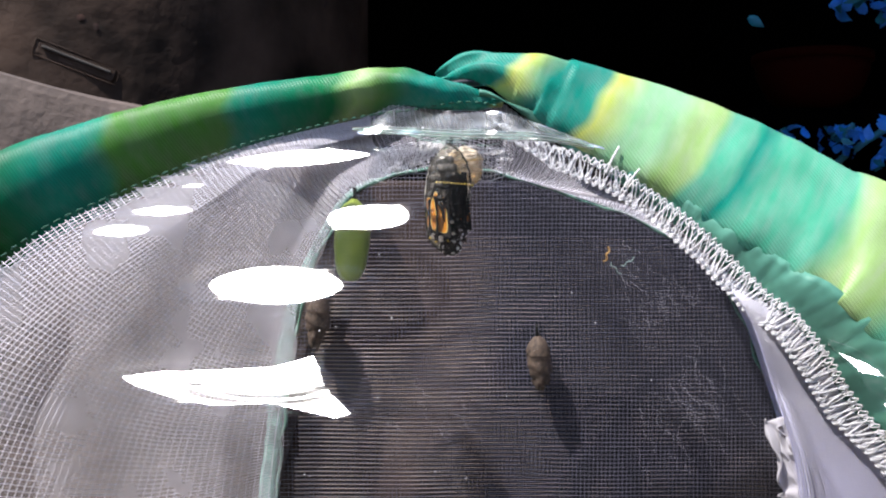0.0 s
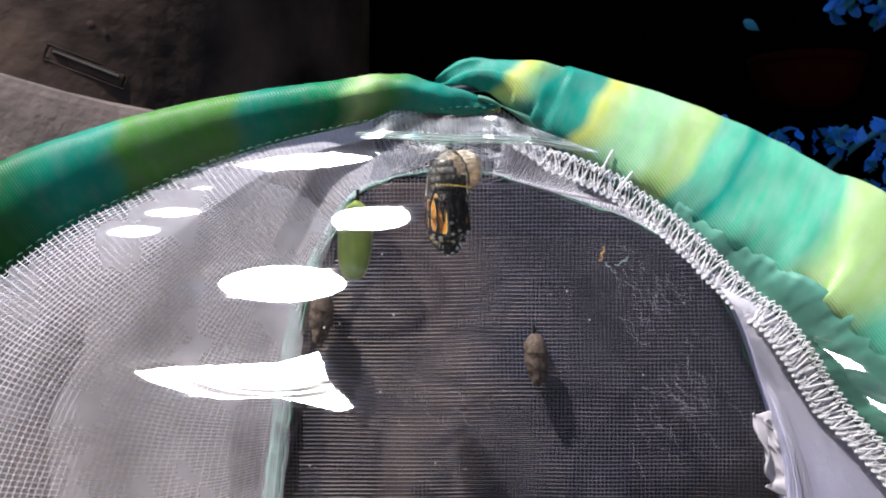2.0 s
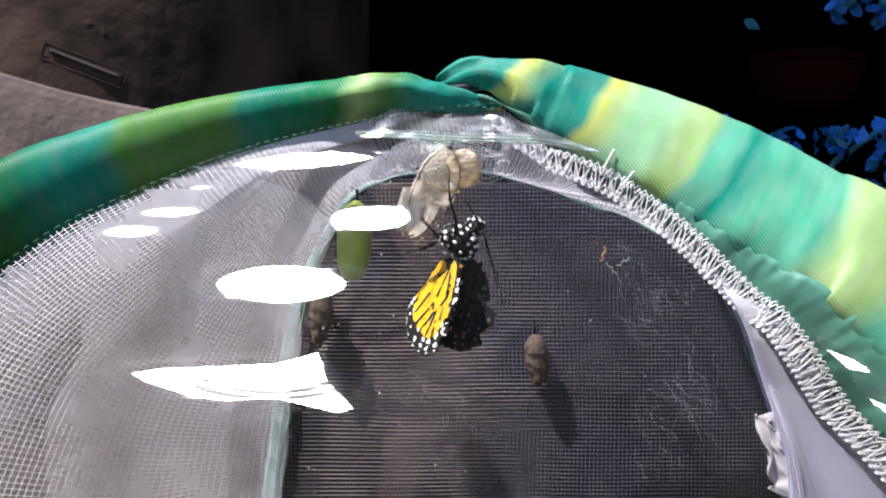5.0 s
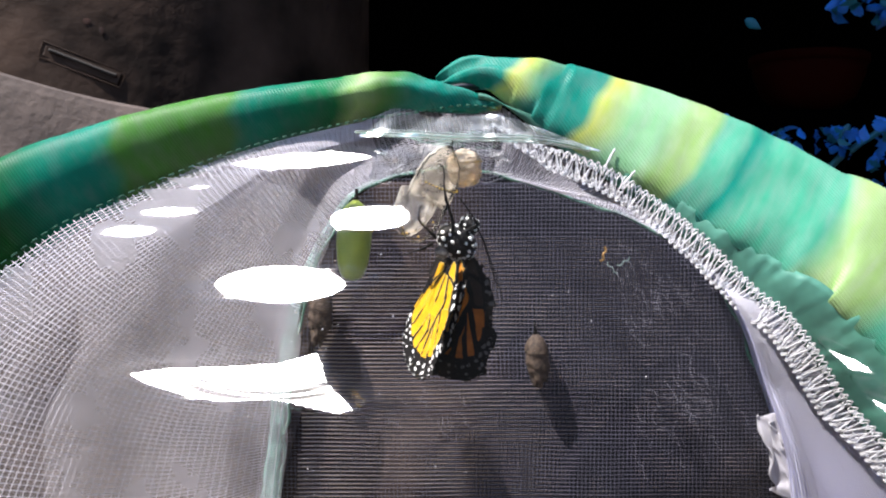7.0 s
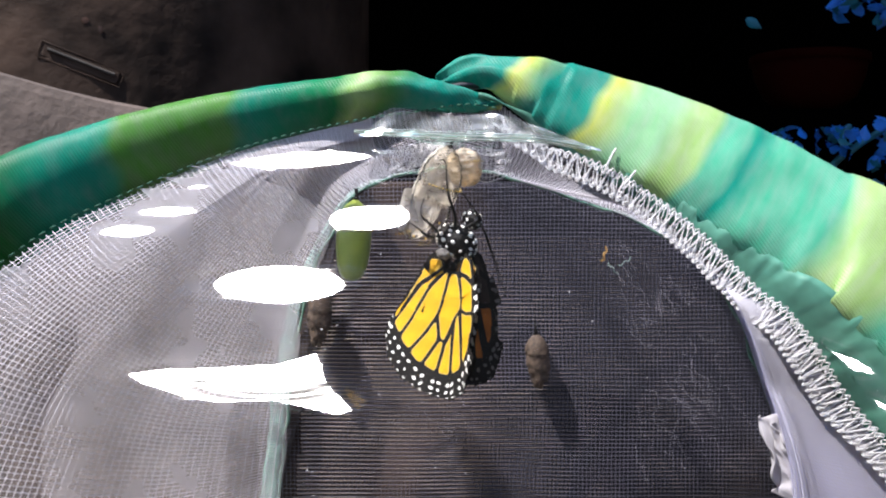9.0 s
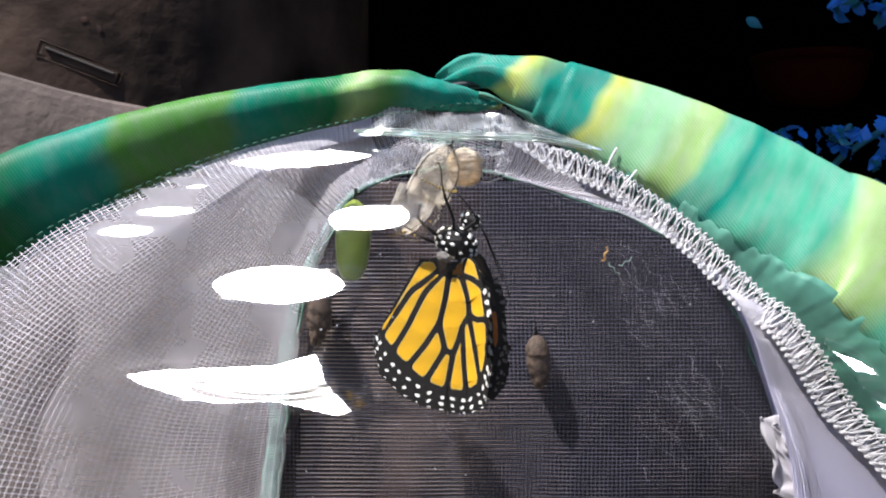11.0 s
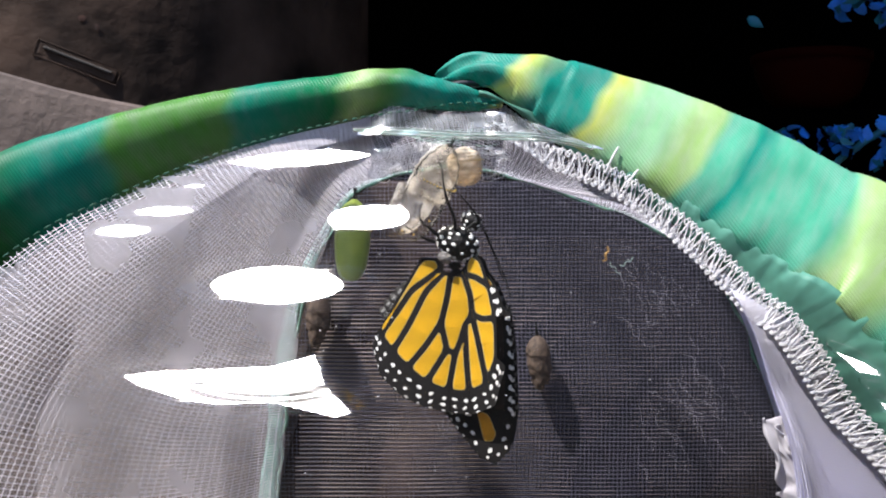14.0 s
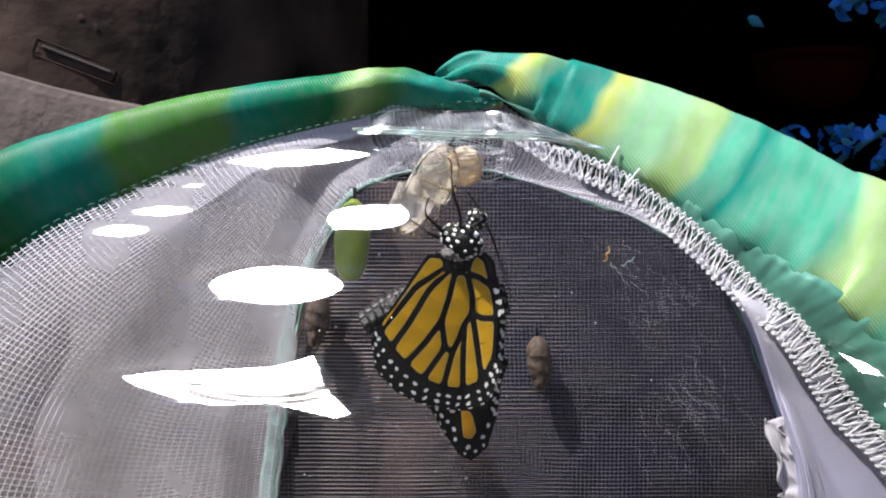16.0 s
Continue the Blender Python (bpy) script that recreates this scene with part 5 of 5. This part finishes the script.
            add_tube(v, f, smooth_path(pts, 4), 0.000018 * rng.uniform(0.6, 1.9), 3)
    tagged(raw_part("haze_strands", v, f, M_NET), "added pale thread tufts that stand for haze over the end net", "silk", kind="stuff")
    # dust on the film
    v, f = [], []
    for k in range(55):
        x, z = rng.uniform(-0.085, 0.07), rng.uniform(0.136, 0.200)
        r = 0.0001 * rng.uniform(0.6, 2.6)
        b = len(v)
        y = FILM_Y - 0.0008 + crease_height(x, z) + 0.0010 * noise.noise(Vector((x * 16, 3.1, z * 24)))
        for d in ((1, 0, 0), (-1, 0, 0), (0, 1, 0), (0, -1, 0), (0, 0, 1), (0, 0, -1)):
            v.append(Vector((x, y, z)) + Vector(d) * r * rng.uniform(0.7, 1.3))
        f += [(b, b + 2, b + 4), (b + 2, b + 1, b + 4), (b + 1, b + 3, b + 4), (b + 3, b, b + 4), (b + 2, b, b + 5), (b + 1, b + 2, b + 5), (b + 3, b + 1, b + 5), (b, b + 3, b + 5)]
    tagged(raw_part("dust", v, f, M_THREAD), "pale dust specks on the clear film", "dust", kind="stuff")


M_DRY = material("dry_stem", (0.45, 0.26, 0.08), 0.6, vary=0.4, scale=300)

small_things()
monarch = Monarch()
shell, shell_flaps = empty_shell("empty_shell", M_SHELL, HANG, "clear empty chrysalis shell with a gold-dotted line, hanging by its stalk", "empty shells")


# ---- what moves ----
def body_pose(x, z, lean, turn=0.0, y=0.0):
    """Butterfly's place (mm from its resting place) and lean (degrees; 180 is head down)."""
    return Matrix.Translation(BASE + mm(x, y, z)) @ pose(0, 0, 0, 0, -lean, turn)



def motions():
    # body: inside the shell head down, then out, hanging, and turned head up
    body = [(0.0, -2.0, 14.0, 186), (2.2, -2.0, 14.0, 186), (2.3, -2.2, 12.7, 187), (2.5, -2.4, 12.2, 187), (2.7, -2.6, 11.0, 188), (2.8, -2.8, 9.0, 188), (2.95, -3.4, 6.0, 188), (3.1, -3.5, 5.0, 188), (3.15, -4.5, -6.0, 130),
            (3.2, -4.6, -17.0, 68), (3.5, -4.6, -17.0, 68), (3.55, -2.0, -9.0, 25), (3.6, 0.3, -4.5, -20), (3.8, 0.5, -4.0, -20), (4.0, 1.0, -2.2, -18), (4.2, 0.0, -0.5, -10), (5.2, -0.8, -0.7, -6), (6.3, -1.0, -0.7, -4),
            (7.1, -1.2, -0.7, -4), (7.8, -1.0, -0.2, -4), (8.2, -0.8, 0.0, -4), (8.3, -0.8, -2.2, -4), (8.5, -0.8, -2.2, -4), (8.6, -0.6, 0.4, -4), (9.0, -0.6, 0.6, -4), (10.2, -0.4, 0.3, 0), (11.5, -0.2, -0.3, 0), (13.0, 0, -0.9, 0), (14.2, 0, 0.0, 0), (15.7, 0, 0.2, 0), (16.0, 0.6, 0.6, -4)]
    walk(monarch.root, [(t, body_pose(x, z, lean)) for t, x, z, lean in body])
    # body parts in the butterfly's space: packed, out
    def two(ob, packed, out, extra=(), stretched=None):
        walk(ob, [(0.0, packed), (2.3, packed), (2.8, stretched or packed), (3.1, stretched or packed), (3.2, out), *extra, (16.0, extra[-1][1] if extra else out)])
    out = pose(0.0046, -0.0022, 0.0052, 0, 25, 0)
    two(monarch.thorax, pose(0.0, 0.0012, 0.0040), out, [(3.5, out), (3.6, pose(0.0008, 0.0010, 0.0052, 0, 32, 0)), (4.2, pose(0.0010, 0.0014, 0.0066, 0, 34, 0)), (6.5, pose(0.0014, 0.0016, 0.0068, 0, 34, 0)), (8.2, pose(0.0010, 0.0010, 0.0060, 0, 30, 0)), (8.3, pose(0.0010, 0.0010, 0.0054, 0, 10, 60)), (8.5, pose(0.0010, 0.0010, 0.0054, 0, 10, 60)), (8.6, pose(0.0008, 0.0004, 0.0056, 0, 26, 0)), (9.0, pose(0.0008, 0.0004, 0.0056, 0, 26, 0))])
    out = pose(0.0072, 0.0, 0.0112, 0, 20, 0)
    two(monarch.head, pose(0.0, 0.0012, 0.0092), out, [(3.5, out), (3.6, pose(0.0056, 0.0010, 0.0104, 0, 45, 0)), (4.2, pose(0.0054, 0.0012, 0.0112, 0, 45, 0)), (6.5, pose(0.0044, 0.0012, 0.0114, 0, 40, 0)), (8.2, pose(0.0044, 0.0012, 0.0114, 0, 40, 0)), (8.3, pose(0.0024, 0.0012, 0.0102, 0, 10, 50)), (8.5, pose(0.0024, 0.0012, 0.0102, 0, 10, 50)), (8.6, pose(0.0044, 0.0012, 0.0114, 0, 40, 0))])
    out = pose(0.0006, -0.0004, 0.0030, 0, 10, 0)
    late = pose(-0.0048, 0.0046, -0.0030, 0, 50, 0)
    two(monarch.abdomen, pose(0.0, 0.0014, 0.0034), out, [(3.5, out), (3.6, pose(0.003, 0.0065, -0.001, 30, 0, 0)), (12.0, pose(-0.001, 0.0058, -0.001, 20, 12, 0)), (14.0, late), (15.75, late), (15.95, pose(-0.0088, 0.0046, -0.0084, 0, 57, 0))], pose(0.0, 0.0014, -0.0006))
    at_rest = Matrix.Identity(4)
    for k, leg in enumerate(monarch.legs):
        tucked = pose(0.0, 0.0045, 0.0060) @ pose(0, 0, 0, 0, 180, 0) @ pose((0.002, -0.0035, 0.0065, 0.009)[k], 0, -0.008)
        side = pose(0.0046, -0.001, 0.0030) @ pose(0, 0, 0, 0, 76 - 8 * k, 0) @ pose(0, 0, -0.0085)
        if k < 2:
            two(leg, tucked, side, [(3.5, side), (3.6, at_rest)])
            continue
        early = body_pose(-2.4, 12.2, 187).inverted() @ Matrix.Translation(BASE + mm(-0.8, -2.5, 15.5)) @ pose(0, 0, 0, 0, -52 - 24 * (k - 2), 0) @ pose(0.004, 0, -0.007)
        later = body_pose(-3.5, 5.0, 188).inverted() @ Matrix.Translation(BASE + mm(-2.0, -2.5, 10.0)) @ pose(0, 0, 0, 0, -58 - 30 * (k - 2), 0) @ pose(0.004, 0, -0.007)
        hung_low = pose(0, 0, 0) if k == 2 else Matrix.Translation(mm(-5, 0, 6)) @ pose(0, 0, 0, 0, -55, 0) @ Matrix.Translation(mm(5, 0, -6))
        walk(leg, [(0.0, tucked), (2.2, tucked), (2.3, early), (2.7, early), (2.85, later), (3.1, later), (3.15, later.lerp(side, 0.5)), (3.2, side), (3.5, side), (3.55, side.lerp(hung_low, 0.5)), (3.6, hung_low), (8.5, hung_low), (9.0, at_rest), (16.0, at_rest)])
    for k, ob in enumerate(monarch.feelers):
        tucked = pose(-0.0099, 0.0035, 0.0020) @ pose(0, 0, 0, 0, 23.5, 0)
        near = Matrix.Translation(mm(7.5, -1, 12.5)) @ pose(0, 0, 0, 0, 155 - 16 * k, 0) @ Matrix.Translation(mm(-6.2, 0, -10.6))
        mid = Matrix.Translation(mm(6.5, -1, 11.5)) @ pose(0, 0, 0, 0, 75, 0) @ Matrix.Translation(mm(-6.2, 0, -10.6))
        two(ob, tucked, near, [(3.5, near), (3.54, mid), (3.6, at_rest)])
    # wings: t, dx, dz, dy, yaw, pitch, roll, spread
    core = [(t, 0, 0, 0, 0, 0, 180, ("core",)) for t in (0.0, 3.1)]

    def wrapped(turn, reach, top, step, cells=tuple(range(11))):
        return [(t, 0, 0, 0, 0, 0, 180, ("wrapped", turn, reach, top, step, cells)) for t in (0.0, 3.1)]
    monarch.near_hind.key(core + [(3.15, 2, 1, -1, 0, -20, 120, (0.15, 0.18, 10, 0, 0)), (3.2, 4.0, 1.7, -3, 10, -20, 68, (0.16, 0.32, 5, 0, 0)), (3.5, 4.0, 1.7, -3, 10, -20, 68, (0.16, 0.32, 5, 0, 0)), (3.55, 0, 0, -2, -20, -18, 38, (0.26, 0.28, 12, 0, 0)),
                           (3.6, -0.4, -1.6, -1, -52, -10, 9, (0.38, 0.47, 5, 0, 0)), (3.8, -0.4, -1.6, -1, -52, -10, 9, (0.38, 0.47, 5, 0, 0)), (4.0, 0.4, -1.0, -1, -55, -8, 8, (0.42, 0.50, 4, 0, 0)), (4.2, -0.2, -0.8, -1, -56, -8, 7, (0.44, 0.52, 4, 0, 0)),
                           (5.2, -0.6, -0.6, -1, -58, -8, 6, (0.55, 0.58, 4, 0, 0)), (6.3, -0.4, -0.6, -1, -62, -8, 6, (0.64, 0.70, 3, 0, 0)), (7.3, -0.4, -0.6, -1, -64, -8, 5, (0.67, 0.77, 3, 0, 0)), (7.4, -0.2, -0.6, -1, -59, -8, 4, (0.70, 0.78, 3, 0, -1)), (7.8, -0.2, -0.6, -1, -53, -8, 4, (0.73, 0.80, 3, 0, -1)),
                           (7.9, -1.4, -1, -1, -72, -6, 7, (0.78, 0.83, 4, 0, 0)), (8.2, -1.4, -1, -1, -72, -6, 7, (0.80, 0.84, 4, 0, 0)), (8.3, -0.2, -0.4, -1, -77, -6, 5, (0.82, 0.85, 4, 0, 0)), (8.5, -0.2, -0.4, -1, -77, -6, 5, (0.82, 0.85, 4, 0, 0)), (8.6, 0.2, -0.8, -1, -31, -6, 0, (0.84, 0.87, 3, 0, -3.5)), (9.0, 0.2, -0.8, -1, -31, -6, 0, (0.85, 0.89, 3, 0, -3.5)), (10.2, -0.4, -0.5, -1, -15, -4, 0, (0.94, 0.95, 3, 0, -5)),
                           (11.5, -0.6, -0.5, -1, -8, 0, 0, (1, 1, 0, 0.3, -4.6)), (12.5, -0.6, -0.4, -1, -8, 0, 0, (1, 1, 0, 0.3, -3.6)), (14.0, -0.4, 0, -1, -3, 0, 0, (1, 1, 0, 0.3, -2.6)), (15.75, -0.2, 0, -1, 0, 0, 0, (1, 1, 0, 0.3, -1.6)),
                           (15.9, 0.2, -0.2, -1, 16, 5, -1, (1, 1, 0, 0.3, -1.6)), (16.0, 0.2, -0.4, -1, 17, 6, -1, (1, 1, 0, 0.3, -1.6))])
    monarch.near_fore.key(wrapped(-34, 62, 8.5, 0.60, (2, 4)) + [(3.15, 2, 1, 0, 0, 20, 130, (0.1, 0.1, 10, 0, 0)), (3.2, 4.4, 1.6, -1.0, 10, 10, 68, (0.10, 0.16, 6, 0, 0)), (3.5, 4.4, 1.6, -1.0, 10, 10, 68, (0.10, 0.16, 6, 0, 0)), (3.55, 0, -0.5, 0.4, -20, 0, 36, (0.15, 0.18, 8, 0, 0)),
                           (3.6, 0.8, -1.0, 1.4, -52, -8, 4, (0.20, 0.30, 5, 0, 0)), (4.2, 0.8, -0.4, 1.4, -56, -8, 4, (0.24, 0.34, 5, 0, 0)), (6.3, 1.6, 0, 2.0, -62, -8, 5, (0.44, 0.42, 3, 0, 0)), (7.3, 1.6, 0, 2.0, -62, -8, 5, (0.50, 0.48, 3, 0, 0)), (7.4, 1.6, 0, 2.2, -56, -8, 4, (0.52, 0.50, 3, 0, 0)), (7.8, 1.6, 0, 2.2, -50, -8, 4, (0.55, 0.53, 3, 0, 0)), (7.9, 1.4, 0, 1.8, -72, -8, 6, (0.56, 0.54, 3, 0, 0)), (8.2, 1.4, 0, 1.8, -72, -8, 6, (0.58, 0.55, 3, 0, 0)), (8.3, 1.4, 0, 1.8, -77, -8, 6, (0.60, 0.56, 3, 0, 0)),
                           (8.5, 1.4, 0, 1.8, -77, -8, 6, (0.60, 0.56, 3, 0, 0)), (8.6, 1.4, 0, 2.6, -31, -6, 1, (0.63, 0.60, 3, 0, -3.5)), (9.0, 1.4, 0, 2.6, -31, -6, 1, (0.66, 0.62, 3, 0, -3.5)), (11.5, 0, 0, 2.2, -8, 0, -2, (0.82, 0.73, 2, 0, -4.6)), (12.5, 0, 0, 1.8, -8, 0, -2, (0.92, 0.85, 2, 0, -3)), (13.5, 0, -1.2, 1.4, -3, 0, -2, (0.98, 0.96, 1, 0, -1.5)),
                           (14.2, 0, -2.2, 1.2, -2, 0, -2, (1, 1, 0, 0, -0.6)), (15.75, 0, -2.8, 0.9, 0, 0, -3, (1, 1, 0, 0, 0)), (15.9, 0.6, -2.4, 2.2, 16, 5, -1, (1, 1, 0, 0, -0.6)), (16.0, 0.4, -2.4, 2.4, 17, 6, 0, (1, 1, 0, 0, -0.6))])
    monarch.far_hind.key(wrapped(78, 40, 6.0, 0.22) + [(3.15, 2, 1, 2, 0, 20, 110, (0.2, 0.2, 10, 0, 0)), (3.2, 3.0, 3.0, 3, 10, 30, 20, (0.14, 0.16, 12, 0, 0)), (3.5, 3.0, 3.0, 3, 10, 30, 20, (0.14, 0.16, 12, 0, 0)), (3.55, 3, 0.5, 3, 0, 15, 10, (0.22, 0.24, 12, 0, 0)),
                          (3.6, 3.4, 0, 3, 0, -4, -8, (0.32, 0.42, 12, 6, 0)), (4.2, 3.0, 0, 3, 4, -6, -5, (0.38, 0.48, 10, 6, 0)), (6.3, 2.2, 0.4, 3, 6, -8, -1, (0.62, 0.69, 6, 8, 0.6)), (7.5, 2.0, 0.4, 3, 8, -8, -1, (0.70, 0.79, 6, 7, 0.6)), (7.8, 2.0, 0.4, 3, 10, -8, -1, (0.72, 0.80, 6, 7, 0.6)), (7.9, 2.2, 0.4, 3, 4, -8, -1, (0.76, 0.84, 5, 6, 0.6)), (8.2, 2.2, 0.4, 3, 4, -8, -1, (0.78, 0.85, 5, 6, 0.6)), (8.3, 2.2, 0.4, 3, 2, -8, -1, (0.80, 0.89, 5, 6, 0.6)),
                          (8.5, 2.2, 0.4, 3, 2, -8, -1, (0.80, 0.89, 5, 6, 0.6)), (8.6, 2.0, 0.4, 3, 22, -6, -2, (0.84, 0.84, 5, 5, 0.6)), (9.0, 2.0, 0.4, 3, 22, -6, -2, (0.86, 0.84, 5, 5, 0.6)), (11.5, 1.6, 0, 4.6, 16, 0, -3, (0.96, 0.92, 4, 3, 0.5)), (12.5, 1.2, 0, 3.2, 10, 0, -3, (1, 1, 0, 0, 0)), (14.0, 0.4, 0, 3, 4, 0, -2, (1, 1, 0, 0, 0)), (15.75, 0.2, 0, 3, 0, 0, -1, (1, 1, 0, 0, 0)),
                          (15.9, 2.0, 0, 5, 14, 4, 0, (1, 1, 0, 1.6, 0)), (16.0, 2.4, 0, 5, 16, 4, 0, (1, 1, 0, 1.6, 0))])
    monarch.far_fore.key(wrapped(100, 70, 3.0, 0.10) + [(3.15, 2, 1, 1.5, 0, 20, 110, (0.1, 0.1, 10, 0, 0)), (3.2, 4.0, 4.5, 2, 20, 30, -14, (0.06, 0.12, 8, 0, 0)), (3.5, 4.0, 4.5, 2, 20, 30, -14, (0.06, 0.12, 8, 0, 0)), (3.55, 3, 1.5, 2.4, 0, 15, -10, (0.12, 0.18, 8, 0, 0)),
                          (3.6, 4.4, 0, 2.2, 0, -6, -8, (0.16, 0.24, 8, 0, 0)), (4.2, 4.0, 0, 2.2, 4, -8, -5, (0.20, 0.28, 8, 0, 0)), (6.3, 2.6, 0.6, 4.4, 6, -10, -2, (0.46, 0.42, 6, 0, 0.6)), (7.5, 2.4, 0.6, 4.4, 8, -10, -2, (0.54, 0.50, 6, 0, 0.6)), (7.9, 2.4, 0.6, 4.4, 4, -10, -2, (0.58, 0.54, 6, 0, 0.6)), (8.5, 2.4, 0.6, 4.4, 2, -10, -2, (0.64, 0.60, 6, 0, 0.6)), (8.6, 1.8, 0.4, 4.4, 22, -8, -2, (0.66, 0.60, 6, 0, 0.6)),
                          (9.0, 1.8, 0.4, 4.4, 22, -8, -2, (0.68, 0.62, 6, 0, 0.6)), (11.5, 1.6, 0, 6.0, 16, 0, -3, (0.84, 0.74, 5, 0, 0.5)), (12.5, 1.2, 0, 4.2, 10, 0, -3, (0.93, 0.84, 4, 0, 0)), (14.0, 0.4, -1.6, 3.8, 4, 0, -3, (1, 0.98, 2, 0, 0)), (15.75, 0.6, -2.4, 3.6, 0, 0, -3, (1, 1, 0, 0, 0)),
                          (15.9, 0.8, -0.5, 6.4, 16, 5, 0, (1, 1, 0, 0, 0)), (16.0, 0.8, -1.0, 6.4, 17, 6, 0, (1, 1, 0, 0, 0))])
    # the shell swings and its flaps open
    def hung(lean, turn=0.0):
        return Matrix.Translation(HANG) @ pose(0, 0, 0, 16 if turn else 0, lean, turn)
    walk(shell, [(0.0, hung(4)), (3.1, hung(4)), (3.2, hung(3)), (3.5, hung(3)), (3.6, hung(20, 10)), (4.2, hung(17, 10)), (6.3, hung(23, 10)), (8.5, hung(16, 10)), (9.2, hung(17, 10)), (11.5, hung(24, 10)), (16.0, hung(24, 10))])
    shut = Matrix.Identity(4)
    wide = (pose(-0.0005, -0.0018, 0.0006, -7, 0, 0), pose(-0.0012, 0.0008, -0.0004, 4, 3, 0))
    for ob, m in zip(shell_flaps, wide):
        walk(ob, [(0.0, shut), (2.4, shut), (3.1, m.lerp(shut, 0.5)), (3.2, m), (16.0, m)])


motions()
